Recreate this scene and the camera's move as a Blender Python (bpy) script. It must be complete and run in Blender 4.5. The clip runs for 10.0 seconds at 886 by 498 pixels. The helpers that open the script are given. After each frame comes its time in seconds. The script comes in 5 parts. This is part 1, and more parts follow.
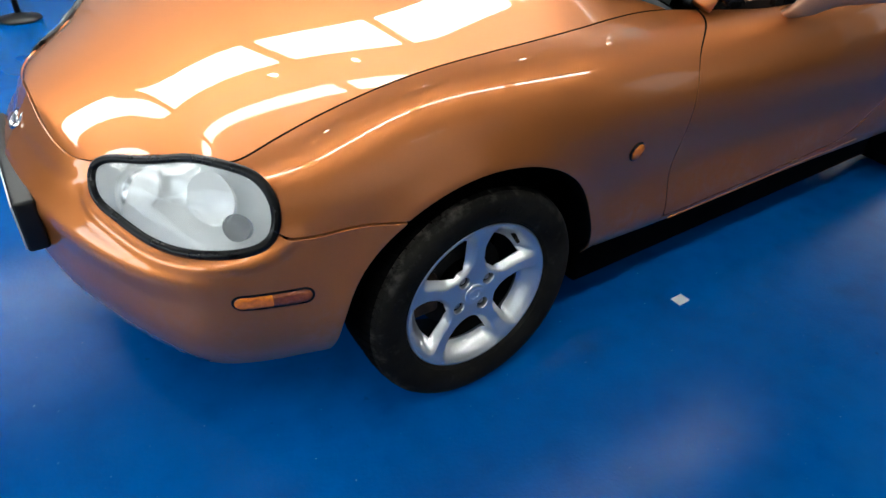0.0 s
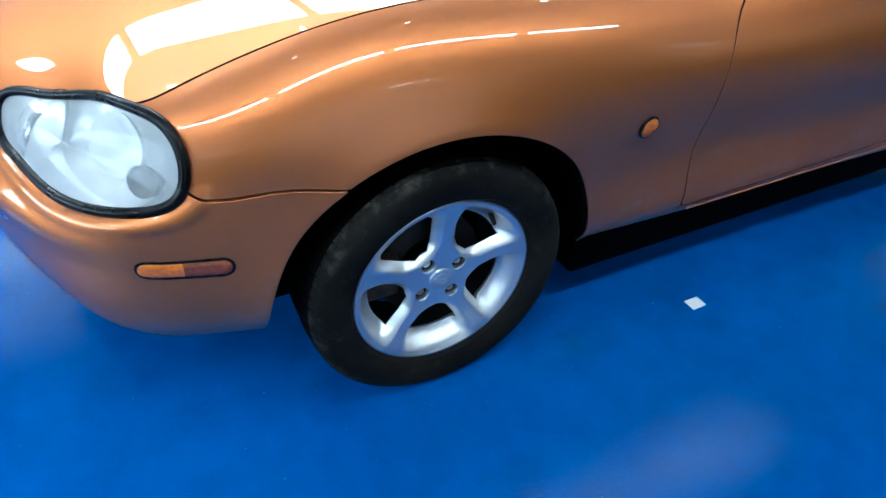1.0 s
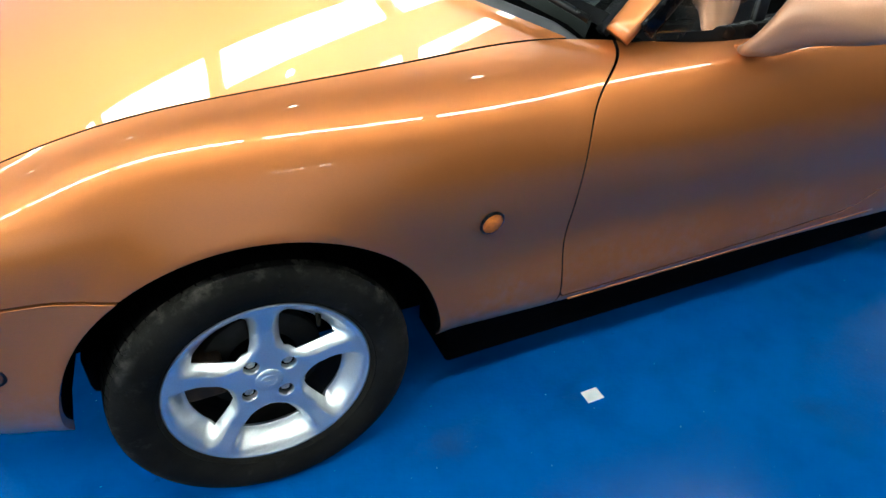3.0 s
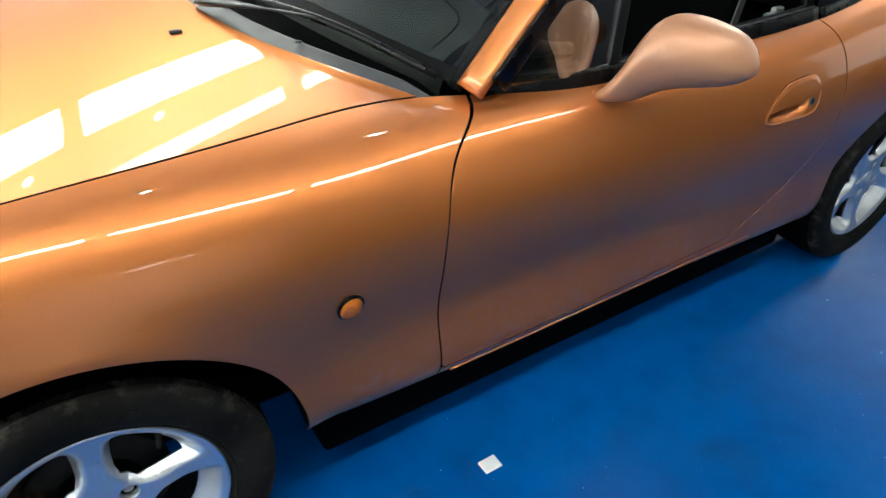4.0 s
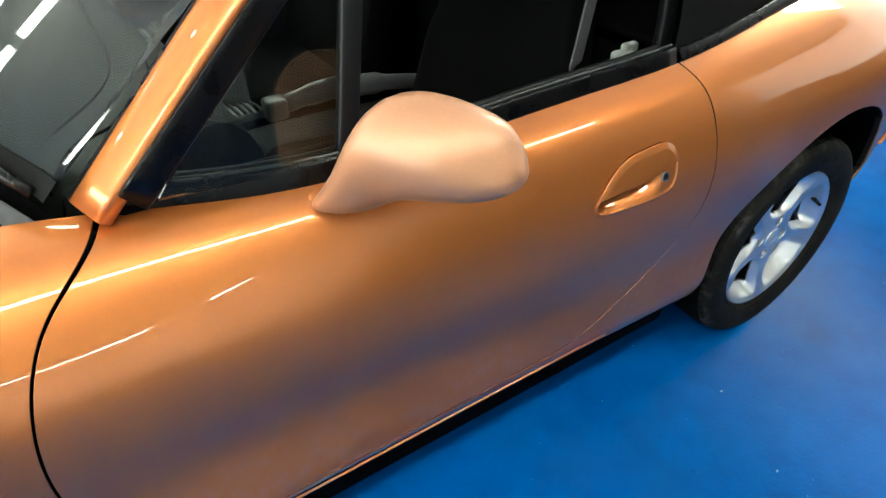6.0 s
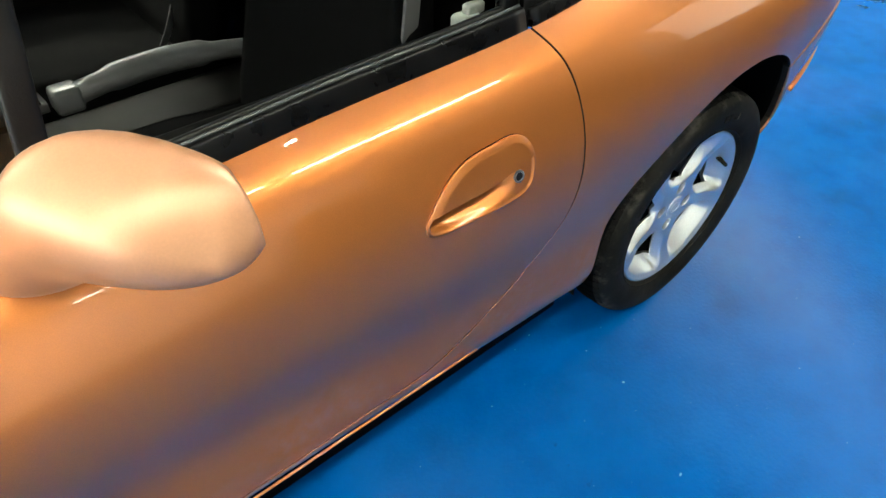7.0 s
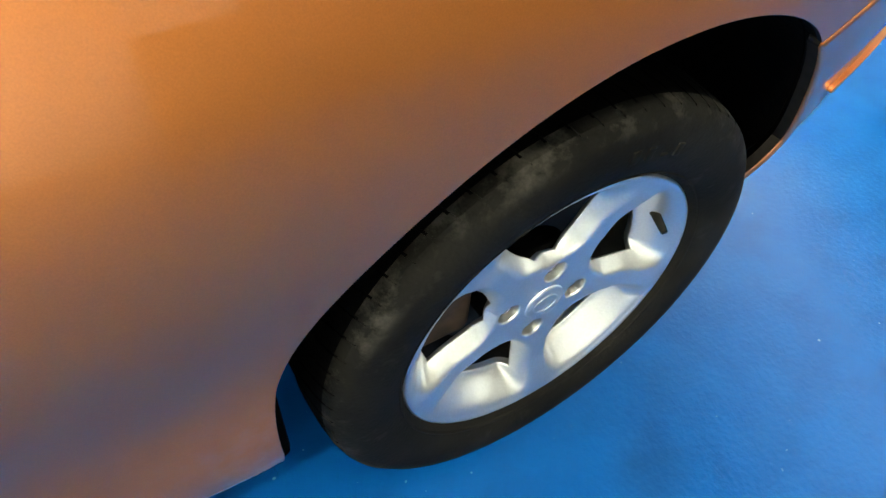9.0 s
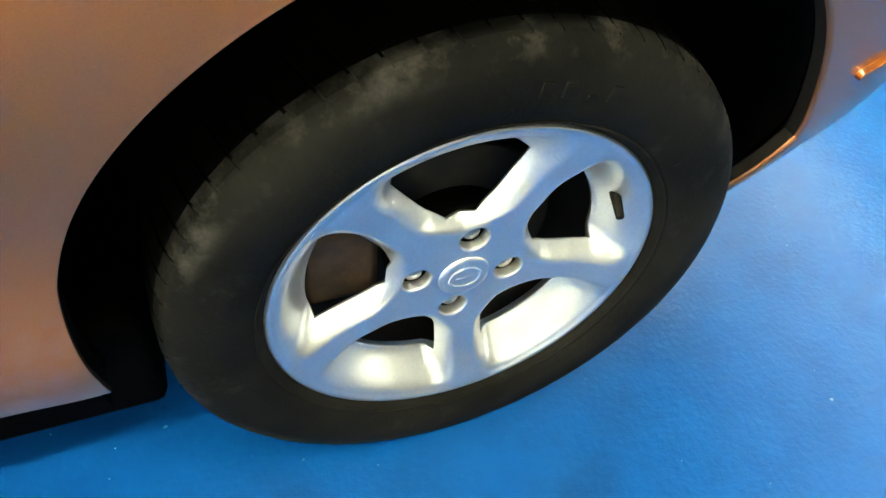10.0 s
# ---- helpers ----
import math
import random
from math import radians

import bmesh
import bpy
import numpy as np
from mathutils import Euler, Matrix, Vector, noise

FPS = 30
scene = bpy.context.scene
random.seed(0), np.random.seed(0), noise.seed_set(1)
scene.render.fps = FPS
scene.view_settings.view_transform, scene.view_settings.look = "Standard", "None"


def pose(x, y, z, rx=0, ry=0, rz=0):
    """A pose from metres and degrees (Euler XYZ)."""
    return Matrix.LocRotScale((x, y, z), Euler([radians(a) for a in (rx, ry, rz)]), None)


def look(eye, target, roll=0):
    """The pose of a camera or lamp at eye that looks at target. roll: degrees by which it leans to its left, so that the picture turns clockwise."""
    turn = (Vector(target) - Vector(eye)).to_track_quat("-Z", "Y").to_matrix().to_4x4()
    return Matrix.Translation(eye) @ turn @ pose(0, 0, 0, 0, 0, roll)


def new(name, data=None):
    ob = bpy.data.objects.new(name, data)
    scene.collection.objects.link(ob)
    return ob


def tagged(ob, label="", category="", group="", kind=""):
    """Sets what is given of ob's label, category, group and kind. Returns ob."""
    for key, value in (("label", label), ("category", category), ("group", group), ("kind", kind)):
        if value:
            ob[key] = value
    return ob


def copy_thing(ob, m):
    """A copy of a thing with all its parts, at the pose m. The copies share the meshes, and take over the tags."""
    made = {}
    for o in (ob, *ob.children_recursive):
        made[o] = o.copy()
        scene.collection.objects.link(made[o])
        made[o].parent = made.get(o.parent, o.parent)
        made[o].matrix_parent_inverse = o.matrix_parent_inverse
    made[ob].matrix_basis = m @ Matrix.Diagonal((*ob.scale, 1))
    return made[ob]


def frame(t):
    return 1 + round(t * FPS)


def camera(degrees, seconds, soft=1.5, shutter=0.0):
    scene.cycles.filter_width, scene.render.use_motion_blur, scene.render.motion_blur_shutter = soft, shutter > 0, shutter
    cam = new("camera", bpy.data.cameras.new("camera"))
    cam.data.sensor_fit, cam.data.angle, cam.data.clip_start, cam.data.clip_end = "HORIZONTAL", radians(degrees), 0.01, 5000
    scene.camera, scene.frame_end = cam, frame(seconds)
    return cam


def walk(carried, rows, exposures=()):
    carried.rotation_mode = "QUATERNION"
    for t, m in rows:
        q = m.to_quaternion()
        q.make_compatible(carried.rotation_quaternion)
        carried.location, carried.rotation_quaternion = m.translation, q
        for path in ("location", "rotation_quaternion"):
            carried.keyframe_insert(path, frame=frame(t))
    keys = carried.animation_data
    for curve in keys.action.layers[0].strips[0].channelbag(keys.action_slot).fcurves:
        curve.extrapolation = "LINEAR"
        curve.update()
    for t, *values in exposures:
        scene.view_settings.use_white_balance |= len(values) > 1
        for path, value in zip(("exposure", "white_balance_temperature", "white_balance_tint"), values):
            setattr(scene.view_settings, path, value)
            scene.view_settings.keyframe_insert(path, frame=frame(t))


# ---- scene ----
EXPOSURES = [(0.0, 0.0, 6250, 3), (0.5, 0.2, 5450, 1), (1.0, 0.45, 5000, -5), (1.5, 0.55, 5150, -8), (2.0, 0.85, 5350, -12), (2.5, 0.9, 5850, -12), (3.0, 0.7, 6050, -6), (4.5, 0.6, 6450, -1), (5.2, 0.72, 6500, -2),
             (6.5, 1.45, 6900, -6), (8.0, 1.55, 7600, -6), (9.0, 1.75, 7900, -6), (10.0, 2.1, 8700, -11)]
cam = camera(66.77, 10.0)
PATH = [
    (0, (-0.7810, -1.7572, 1.2829), (0.0203, -0.6173, 0.3090), 1.93),
    (0.5, (-0.6458, -1.7953, 1.2591), (0.0897, -0.6589, 0.2307), 3.81),
    (1, (-0.5251, -1.6901, 1.1796), (0.1469, -0.5287, 0.1358), 3.63),
    (1.5, (-0.3891, -1.5451, 1.1285), (0.1566, -0.4145, -0.0178), 5.44),
    (2, (-0.3078, -1.5387, 1.1136), (0.1490, -0.3579, -0.0209), 3.94),
    (2.5, (-0.1631, -1.6380, 1.2033), (0.2946, -0.4030, 0.1285), 3.33),
    (3, (-0.0797, -1.7205, 1.2608), (0.4995, -0.4802, 0.2527), 1.78),
    (3.2, (-0.0536, -1.7392, 1.2637), (0.5937, -0.4963, 0.3013), 2.21),
    (4.3, (0.1536, -1.5546, 1.2949), (0.9992, -0.4419, 0.3269), 0.89),
    (4.5, (0.2052, -1.5058, 1.3127), (1.0953, -0.4406, 0.3313), 0.93),
    (5, (0.3341, -1.4594, 1.2949), (1.2287, -0.4078, 0.3030), 0.41),
    (5.2, (0.4274, -1.4662, 1.2862), (1.2847, -0.3709, 0.3088), 0.48),
    (6.3, (0.8181, -1.4328, 1.2672), (1.6062, -0.3451, 0.2251), 2.33),
    (6.5, (0.8734, -1.3962, 1.2622), (1.6549, -0.3456, 0.1780), 2.88),
    (7, (1.0581, -1.3524, 1.2424), (1.8902, -0.4021, 0.1047), 1.16),
    (7.5, (1.3053, -1.4348, 1.2039), (2.0576, -0.3354, 0.1478), 0.78),
    (8, (1.5069, -1.4580, 1.1732), (2.2571, -0.3719, 0.1020), 1.12),
    (8.5, (1.7233, -1.2981, 1.0267), (2.4297, -0.3117, -0.1641), 1.20),
    (9, (1.8941, -1.1107, 0.9063), (2.5308, -0.1735, -0.3611), 3.33),
    (9.5, (1.9707, -1.1139, 0.8322), (2.5812, -0.1934, -0.4600), 5.25),
    (10, (2.0683, -1.1667, 0.7924), (2.5348, -0.1154, -0.4594), 5.31),
]
walk(cam, [(t, look(eye, target, roll)) for t, eye, target, roll in PATH], EXPOSURES)

# ---- light ----
scene.view_settings.exposure = 0.0
world = bpy.data.worlds.new("world")
scene.world = world
world.use_nodes = True
world.node_tree.nodes["Background"].inputs[0].default_value = (0.6, 0.75, 1.0, 1)
world.node_tree.nodes["Background"].inputs[1].default_value = 0.05
LAMP = 22.0


# ---- materials ----
def mat(name, colour, rough=0.5, metal=0.0, coat=0.0, coat_rough=0.03, vary=0.0, scale=8.0, bump=0.0, bump_scale=60.0,
        rough_vary=0.0, emit=0.0, trans=0.0, ior=1.5, spec=0.5, detail=4.0):
    m = bpy.data.materials.new(name)
    m.use_nodes = True
    nt = m.node_tree
    b = nt.nodes["Principled BSDF"]
    b.inputs["Base Color"].default_value = (*colour, 1)
    b.inputs["Roughness"].default_value = rough
    b.inputs["Metallic"].default_value = metal
    b.inputs["Coat Weight"].default_value = coat
    b.inputs["Coat Roughness"].default_value = coat_rough
    b.inputs["Transmission Weight"].default_value = trans
    b.inputs["IOR"].default_value = ior
    b.inputs["Specular IOR Level"].default_value = spec
    if emit:
        b.inputs["Emission Color"].default_value = (*colour, 1)
        b.inputs["Emission Strength"].default_value = emit
    tc = nt.nodes.new("ShaderNodeTexCoord")
    if vary or rough_vary:
        n = nt.nodes.new("ShaderNodeTexNoise")
        n.inputs["Scale"].default_value = scale
        n.inputs["Detail"].default_value = detail
        nt.links.new(tc.outputs["Object"], n.inputs["Vector"])
        if vary:
            r = nt.nodes.new("ShaderNodeMapRange")
            r.inputs["From Min"].default_value, r.inputs["From Max"].default_value = 0.3, 0.7
            r.inputs["To Min"].default_value, r.inputs["To Max"].default_value = 1 - vary, 1 + vary
            nt.links.new(n.outputs["Fac"], r.inputs["Value"])
            h = nt.nodes.new("ShaderNodeMix")
            h.data_type, h.blend_type = "RGBA", "MULTIPLY"
            h.inputs["Factor"].default_value = 1
            h.inputs[6].default_value = (*colour, 1)
            nt.links.new(r.outputs["Result"], h.inputs[7])
            nt.links.new(h.outputs[2], b.inputs["Base Color"])
        if rough_vary:
            r = nt.nodes.new("ShaderNodeMapRange")
            r.inputs["From Min"].default_value, r.inputs["From Max"].default_value = 0.3, 0.7
            r.inputs["To Min"].default_value, r.inputs["To Max"].default_value = rough - rough_vary, rough + rough_vary
            nt.links.new(n.outputs["Fac"], r.inputs["Value"])
            nt.links.new(r.outputs["Result"], b.inputs["Roughness"])
    if bump:
        n2 = nt.nodes.new("ShaderNodeTexNoise")
        n2.inputs["Scale"].default_value = bump_scale
        n2.inputs["Detail"].default_value = 3
        nt.links.new(tc.outputs["Object"], n2.inputs["Vector"])
        bp = nt.nodes.new("ShaderNodeBump")
        bp.inputs["Strength"].default_value = 1.0
        bp.inputs["Distance"].default_value = bump
        nt.links.new(n2.outputs["Fac"], bp.inputs["Height"])
        nt.links.new(bp.outputs["Normal"], b.inputs["Normal"])
    return m


PAINT = mat("copper_paint", (0.58, 0.186, 0.046), 0.40, 0.73, 1.0, 0.015, 0.06, 900.0)
ALLOY = mat("silver_wheel_paint", (0.74, 0.745, 0.75), 0.34, 0.85, 0.3, 0.10, 0.05, 300)
STEEL = mat("zinc_steel", (0.45, 0.43, 0.40), 0.38, 0.9, vary=0.2, scale=60)
# shade of the panel gaps, painted on the deep folded edges
SHUT = mat("shut_line_shade", (0.012, 0.010, 0.009), 0.8, spec=0.1, vary=0.3, scale=60)
# near-black steel of the barrel and disc behind the spokes
DARK_STEEL = mat("dark_wheel_steel", (0.013, 0.012, 0.011), 0.7, 0.3, vary=0.4, scale=40)
RUST = mat("rusty_iron", (0.085, 0.050, 0.030), 0.75, 0.4, vary=0.5, scale=30, bump=0.001)
BLACK = mat("black_plastic", (0.006, 0.006, 0.0066), 0.4, spec=0.3, vary=0.2, scale=20, bump=0.0002, bump_scale=400)
TRIM = mat("black_rubber_trim", (0.003, 0.003, 0.0034), 0.3, spec=0.2, vary=0.3, scale=25, rough_vary=0.08)
# paler grey rubber for the thin lines along the waist strip
RUBBER_LIP = mat("grey_rubber_lip", (0.07, 0.072, 0.075), 0.4, spec=0.4, vary=0.3, scale=30)
COWL = mat("grey_black_plastic", (0.045, 0.046, 0.05), 0.5, vary=0.15, scale=30, bump=0.0002, bump_scale=500)
# near-black that holds the shade of gaps, wells and underside in its colour
DARK = mat("recess_shade_black", (0.002, 0.002, 0.0023), 0.9, spec=0.03, vary=0.3, scale=10, bump=0.001, bump_scale=80)
# seat and cabin blacks cut to near zero, shade under the roof included
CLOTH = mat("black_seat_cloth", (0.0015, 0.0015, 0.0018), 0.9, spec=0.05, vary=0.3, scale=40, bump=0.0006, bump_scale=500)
CANVAS = mat("black_soft_top_fabric", (0.004, 0.004, 0.0045), 0.85, spec=0.1, vary=0.25, scale=60, bump=0.0005, bump_scale=700)
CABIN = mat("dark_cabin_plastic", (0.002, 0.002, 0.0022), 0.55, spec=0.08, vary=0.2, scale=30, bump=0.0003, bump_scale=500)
DASH = mat("padded_dash_vinyl", (0.018, 0.022, 0.020), 0.6, spec=0.2, vary=0.15, scale=25, bump=0.0004, bump_scale=450)
GREYP = mat("satin_grey_plastic", (0.10, 0.10, 0.105), 0.28, vary=0.1, scale=20)
PALE = mat("pale_plastic", (0.30, 0.31, 0.29), 0.35, vary=0.3, scale=60)
WHITE = mat("white_plastic", (0.75, 0.75, 0.73), 0.5, vary=0.08, scale=30)
AMBER = mat("amber_lens", (0.62, 0.16, 0.01), 0.18, coat=0.6, vary=0.2, scale=120, bump=0.0005, bump_scale=260)
AMBERD = mat("dark_amber_lens", (0.22, 0.055, 0.015), 0.22, coat=0.6, vary=0.2, scale=120, bump=0.0004, bump_scale=260)
GLASS = mat("tinted_glass", (0.34, 0.40, 0.38), 0.0, trans=1.0, ior=1.45)
CHROME = mat("chrome", (0.75, 0.75, 0.75), 0.12, 1.0, vary=0.05, scale=30)
REFLECTOR = mat("lamp_reflector", (0.92, 0.93, 0.93), 0.34, 0.6, vary=0.1, scale=12)
PLATE = mat("plate_face", (0.62, 0.66, 0.70), 0.35, vary=0.05, scale=20)
WALLP = mat("wall_paint", (0.62, 0.61, 0.59), 0.6, vary=0.06, scale=2, bump=0.0005, bump_scale=90)
WALLD = mat("dark_wall_paint", (0.025, 0.025, 0.027), 0.6, vary=0.1, scale=2, bump=0.0005, bump_scale=90)
SATIN = mat("satin_copper_paint", (0.47, 0.225, 0.118), 0.40, 0.35, 0.3, 0.3, 0.05, 400.0)
CEIL = mat("ceiling_paint", (0.55, 0.54, 0.52), 0.7, vary=0.05, scale=1.5, bump=0.0005, bump_scale=60)
PAPER = mat("white_paper", (0.82, 0.83, 0.84), 0.7, vary=0.05, scale=60)
TUBE = mat("lamp_diffuser", (1.0, 0.97, 0.92), 0.5, emit=LAMP * 0.64)
TUBE_FRONT = mat("bright_lamp_diffuser", (1.0, 0.97, 0.92), 0.5, emit=LAMP * 1.7)
TUBE_SLIM = mat("slim_lamp_diffuser", (1.0, 0.97, 0.92), 0.5, emit=LAMP * 1.2)
FILL_EAST = mat("east_fill_diffuser", (1.0, 0.97, 0.92), 0.5, emit=LAMP * 0.68)
TAIL = mat("dark_red_lens", (0.10, 0.006, 0.006), 0.15, coat=0.8, vary=0.2, scale=60)
WEST_GLOW = mat("west_fill_glow", (0.90, 0.95, 1.0), 0.9, emit=5.0)
SOUTH_GLOW = mat("south_glow_sheet", (0.95, 0.97, 1.0), 0.9, emit=0.14)
EAST_GLOW = mat("east_glow_sheet", (0.95, 0.97, 1.0), 0.9, emit=0.55)
BULB = mat("lamp_globe", (1.0, 0.97, 0.92), 0.5, emit=LAMP * 2)


def dusty(m):
    """Dried splashes of grey dust on the lowest part of the panels."""
    nt, lk = m.node_tree, m.node_tree.links
    b = nt.nodes["Principled BSDF"]
    src = b.inputs["Base Color"].links[0].from_socket
    tc = nt.nodes.new("ShaderNodeTexCoord")
    sep = nt.nodes.new("ShaderNodeSeparateXYZ")
    lk.new(tc.outputs["Object"], sep.inputs[0])
    low = nt.nodes.new("ShaderNodeMapRange")
    low.inputs["From Min"].default_value, low.inputs["From Max"].default_value = 0.46, 0.36
    lk.new(sep.outputs["Z"], low.inputs["Value"])
    parts_ = []
    for scale, lo, hi in ((6.0, 0.40, 0.66), (48.0, 0.34, 0.72)):
        n = nt.nodes.new("ShaderNodeTexNoise")
        n.inputs["Scale"].default_value, n.inputs["Detail"].default_value = scale, 5
        lk.new(tc.outputs["Object"], n.inputs["Vector"])
        r = nt.nodes.new("ShaderNodeMapRange")
        r.inputs["From Min"].default_value, r.inputs["From Max"].default_value = lo, hi
        lk.new(n.outputs["Fac"], r.inputs["Value"])
        parts_.append(r.outputs[0])
    f = low.outputs[0]
    for p in parts_:
        mu = nt.nodes.new("ShaderNodeMath")
        mu.operation = "MULTIPLY"
        lk.new(f, mu.inputs[0])
        lk.new(p, mu.inputs[1])
        f = mu.outputs[0]
    thin = nt.nodes.new("ShaderNodeMath")
    thin.operation = "MULTIPLY"
    thin.inputs[1].default_value = 0.28
    lk.new(f, thin.inputs[0])
    f = thin.outputs[0]
    for socket, most, least in (("Metallic", b.inputs["Metallic"].default_value, 0.1), ("Coat Weight", 1.0, 0.2)):
        r = nt.nodes.new("ShaderNodeMapRange")
        r.inputs["To Min"].default_value, r.inputs["To Max"].default_value = most, least
        lk.new(f, r.inputs["Value"])
        lk.new(r.outputs[0], b.inputs[socket])
    mx = nt.nodes.new("ShaderNodeMix")
    mx.data_type = "RGBA"
    mx.inputs[7].default_value = (0.34, 0.31, 0.29, 1)
    lk.new(f, mx.inputs["Factor"])
    lk.new(src, mx.inputs[6])
    lk.new(mx.outputs[2], b.inputs["Base Color"])
    cr = nt.nodes.new("ShaderNodeMapRange")
    cr.inputs["To Min"].default_value, cr.inputs["To Max"].default_value = 0.02, 0.35
    lk.new(f, cr.inputs["Value"])
    lk.new(cr.outputs[0], b.inputs["Coat Roughness"])


PAINT.node_tree.nodes["Principled BSDF"].inputs["Specular Tint"].default_value = (1.0, 0.80, 0.62, 1)
dusty(PAINT)


def rubber_material():
    """Matt tyre rubber with brown dust and pale scuffs."""
    m = mat("tyre_rubber", (0.0068, 0.0064, 0.0056), 0.7, bump=0.0006, bump_scale=220, spec=0.07)
    nt, lk = m.node_tree, m.node_tree.links
    b = nt.nodes["Principled BSDF"]
    tc = nt.nodes.new("ShaderNodeTexCoord")
    src = None
    for scale, lo, hi, colour, amount in ((6.0, 0.42, 0.75, (0.026, 0.0235, 0.019), 0.7), (38.0, 0.60, 0.74, (0.08, 0.075, 0.068), 0.22)):
        n = nt.nodes.new("ShaderNodeTexNoise")
        n.inputs["Scale"].default_value, n.inputs["Detail"].default_value, n.inputs["Roughness"].default_value = scale, 7, 0.62
        lk.new(tc.outputs["Object"], n.inputs["Vector"])
        r = nt.nodes.new("ShaderNodeMapRange")
        r.inputs["From Min"].default_value, r.inputs["From Max"].default_value = lo, hi
        r.inputs["To Max"].default_value = amount
        lk.new(n.outputs["Fac"], r.inputs["Value"])
        mx = nt.nodes.new("ShaderNodeMix")
        mx.data_type = "RGBA"
        mx.inputs[6].default_value = (0.0068, 0.0064, 0.0056, 1)
        mx.inputs[7].default_value = (*colour, 1)
        lk.new(r.outputs[0], mx.inputs["Factor"])
        if src:
            lk.new(src, mx.inputs[6])
        src = mx.outputs[2]
    sep = nt.nodes.new("ShaderNodeSeparateXYZ")       # pale scuffs round the outer shoulder
    lk.new(tc.outputs["Object"], sep.inputs[0])
    flat = nt.nodes.new("ShaderNodeCombineXYZ")
    lk.new(sep.outputs["X"], flat.inputs["X"])
    lk.new(sep.outputs["Z"], flat.inputs["Z"])
    far = nt.nodes.new("ShaderNodeVectorMath")
    far.operation = "LENGTH"
    lk.new(flat.outputs[0], far.inputs[0])
    band = nt.nodes.new("ShaderNodeMapRange")
    band.inputs["From Min"].default_value, band.inputs["From Max"].default_value = 0.258, 0.276
    lk.new(far.outputs["Value"], band.inputs["Value"])
    n = nt.nodes.new("ShaderNodeTexNoise")
    n.inputs["Scale"].default_value, n.inputs["Detail"].default_value, n.inputs["Roughness"].default_value = 16.0, 8, 0.7
    lk.new(tc.outputs["Object"], n.inputs["Vector"])
    r = nt.nodes.new("ShaderNodeMapRange")
    r.inputs["From Min"].default_value, r.inputs["From Max"].default_value, r.inputs["To Max"].default_value = 0.51, 0.70, 0.4
    lk.new(n.outputs["Fac"], r.inputs["Value"])
    mu = nt.nodes.new("ShaderNodeMath")
    mu.operation = "MULTIPLY"
    lk.new(band.outputs[0], mu.inputs[0])
    lk.new(r.outputs[0], mu.inputs[1])
    mx = nt.nodes.new("ShaderNodeMix")
    mx.data_type = "RGBA"
    mx.inputs[7].default_value = (0.15, 0.135, 0.115, 1)
    lk.new(mu.outputs[0], mx.inputs["Factor"])
    lk.new(src, mx.inputs[6])
    src = mx.outputs[2]
    lk.new(src, b.inputs["Base Color"])
    return m


RUBBER = rubber_material()
# clean tread rubber, darkened further for the shade inside the arch
TREAD = mat("shaded_tread_rubber", (0.0020, 0.0019, 0.0018), 0.85, spec=0.03, vary=0.4, scale=30, bump=0.0008, bump_scale=200)


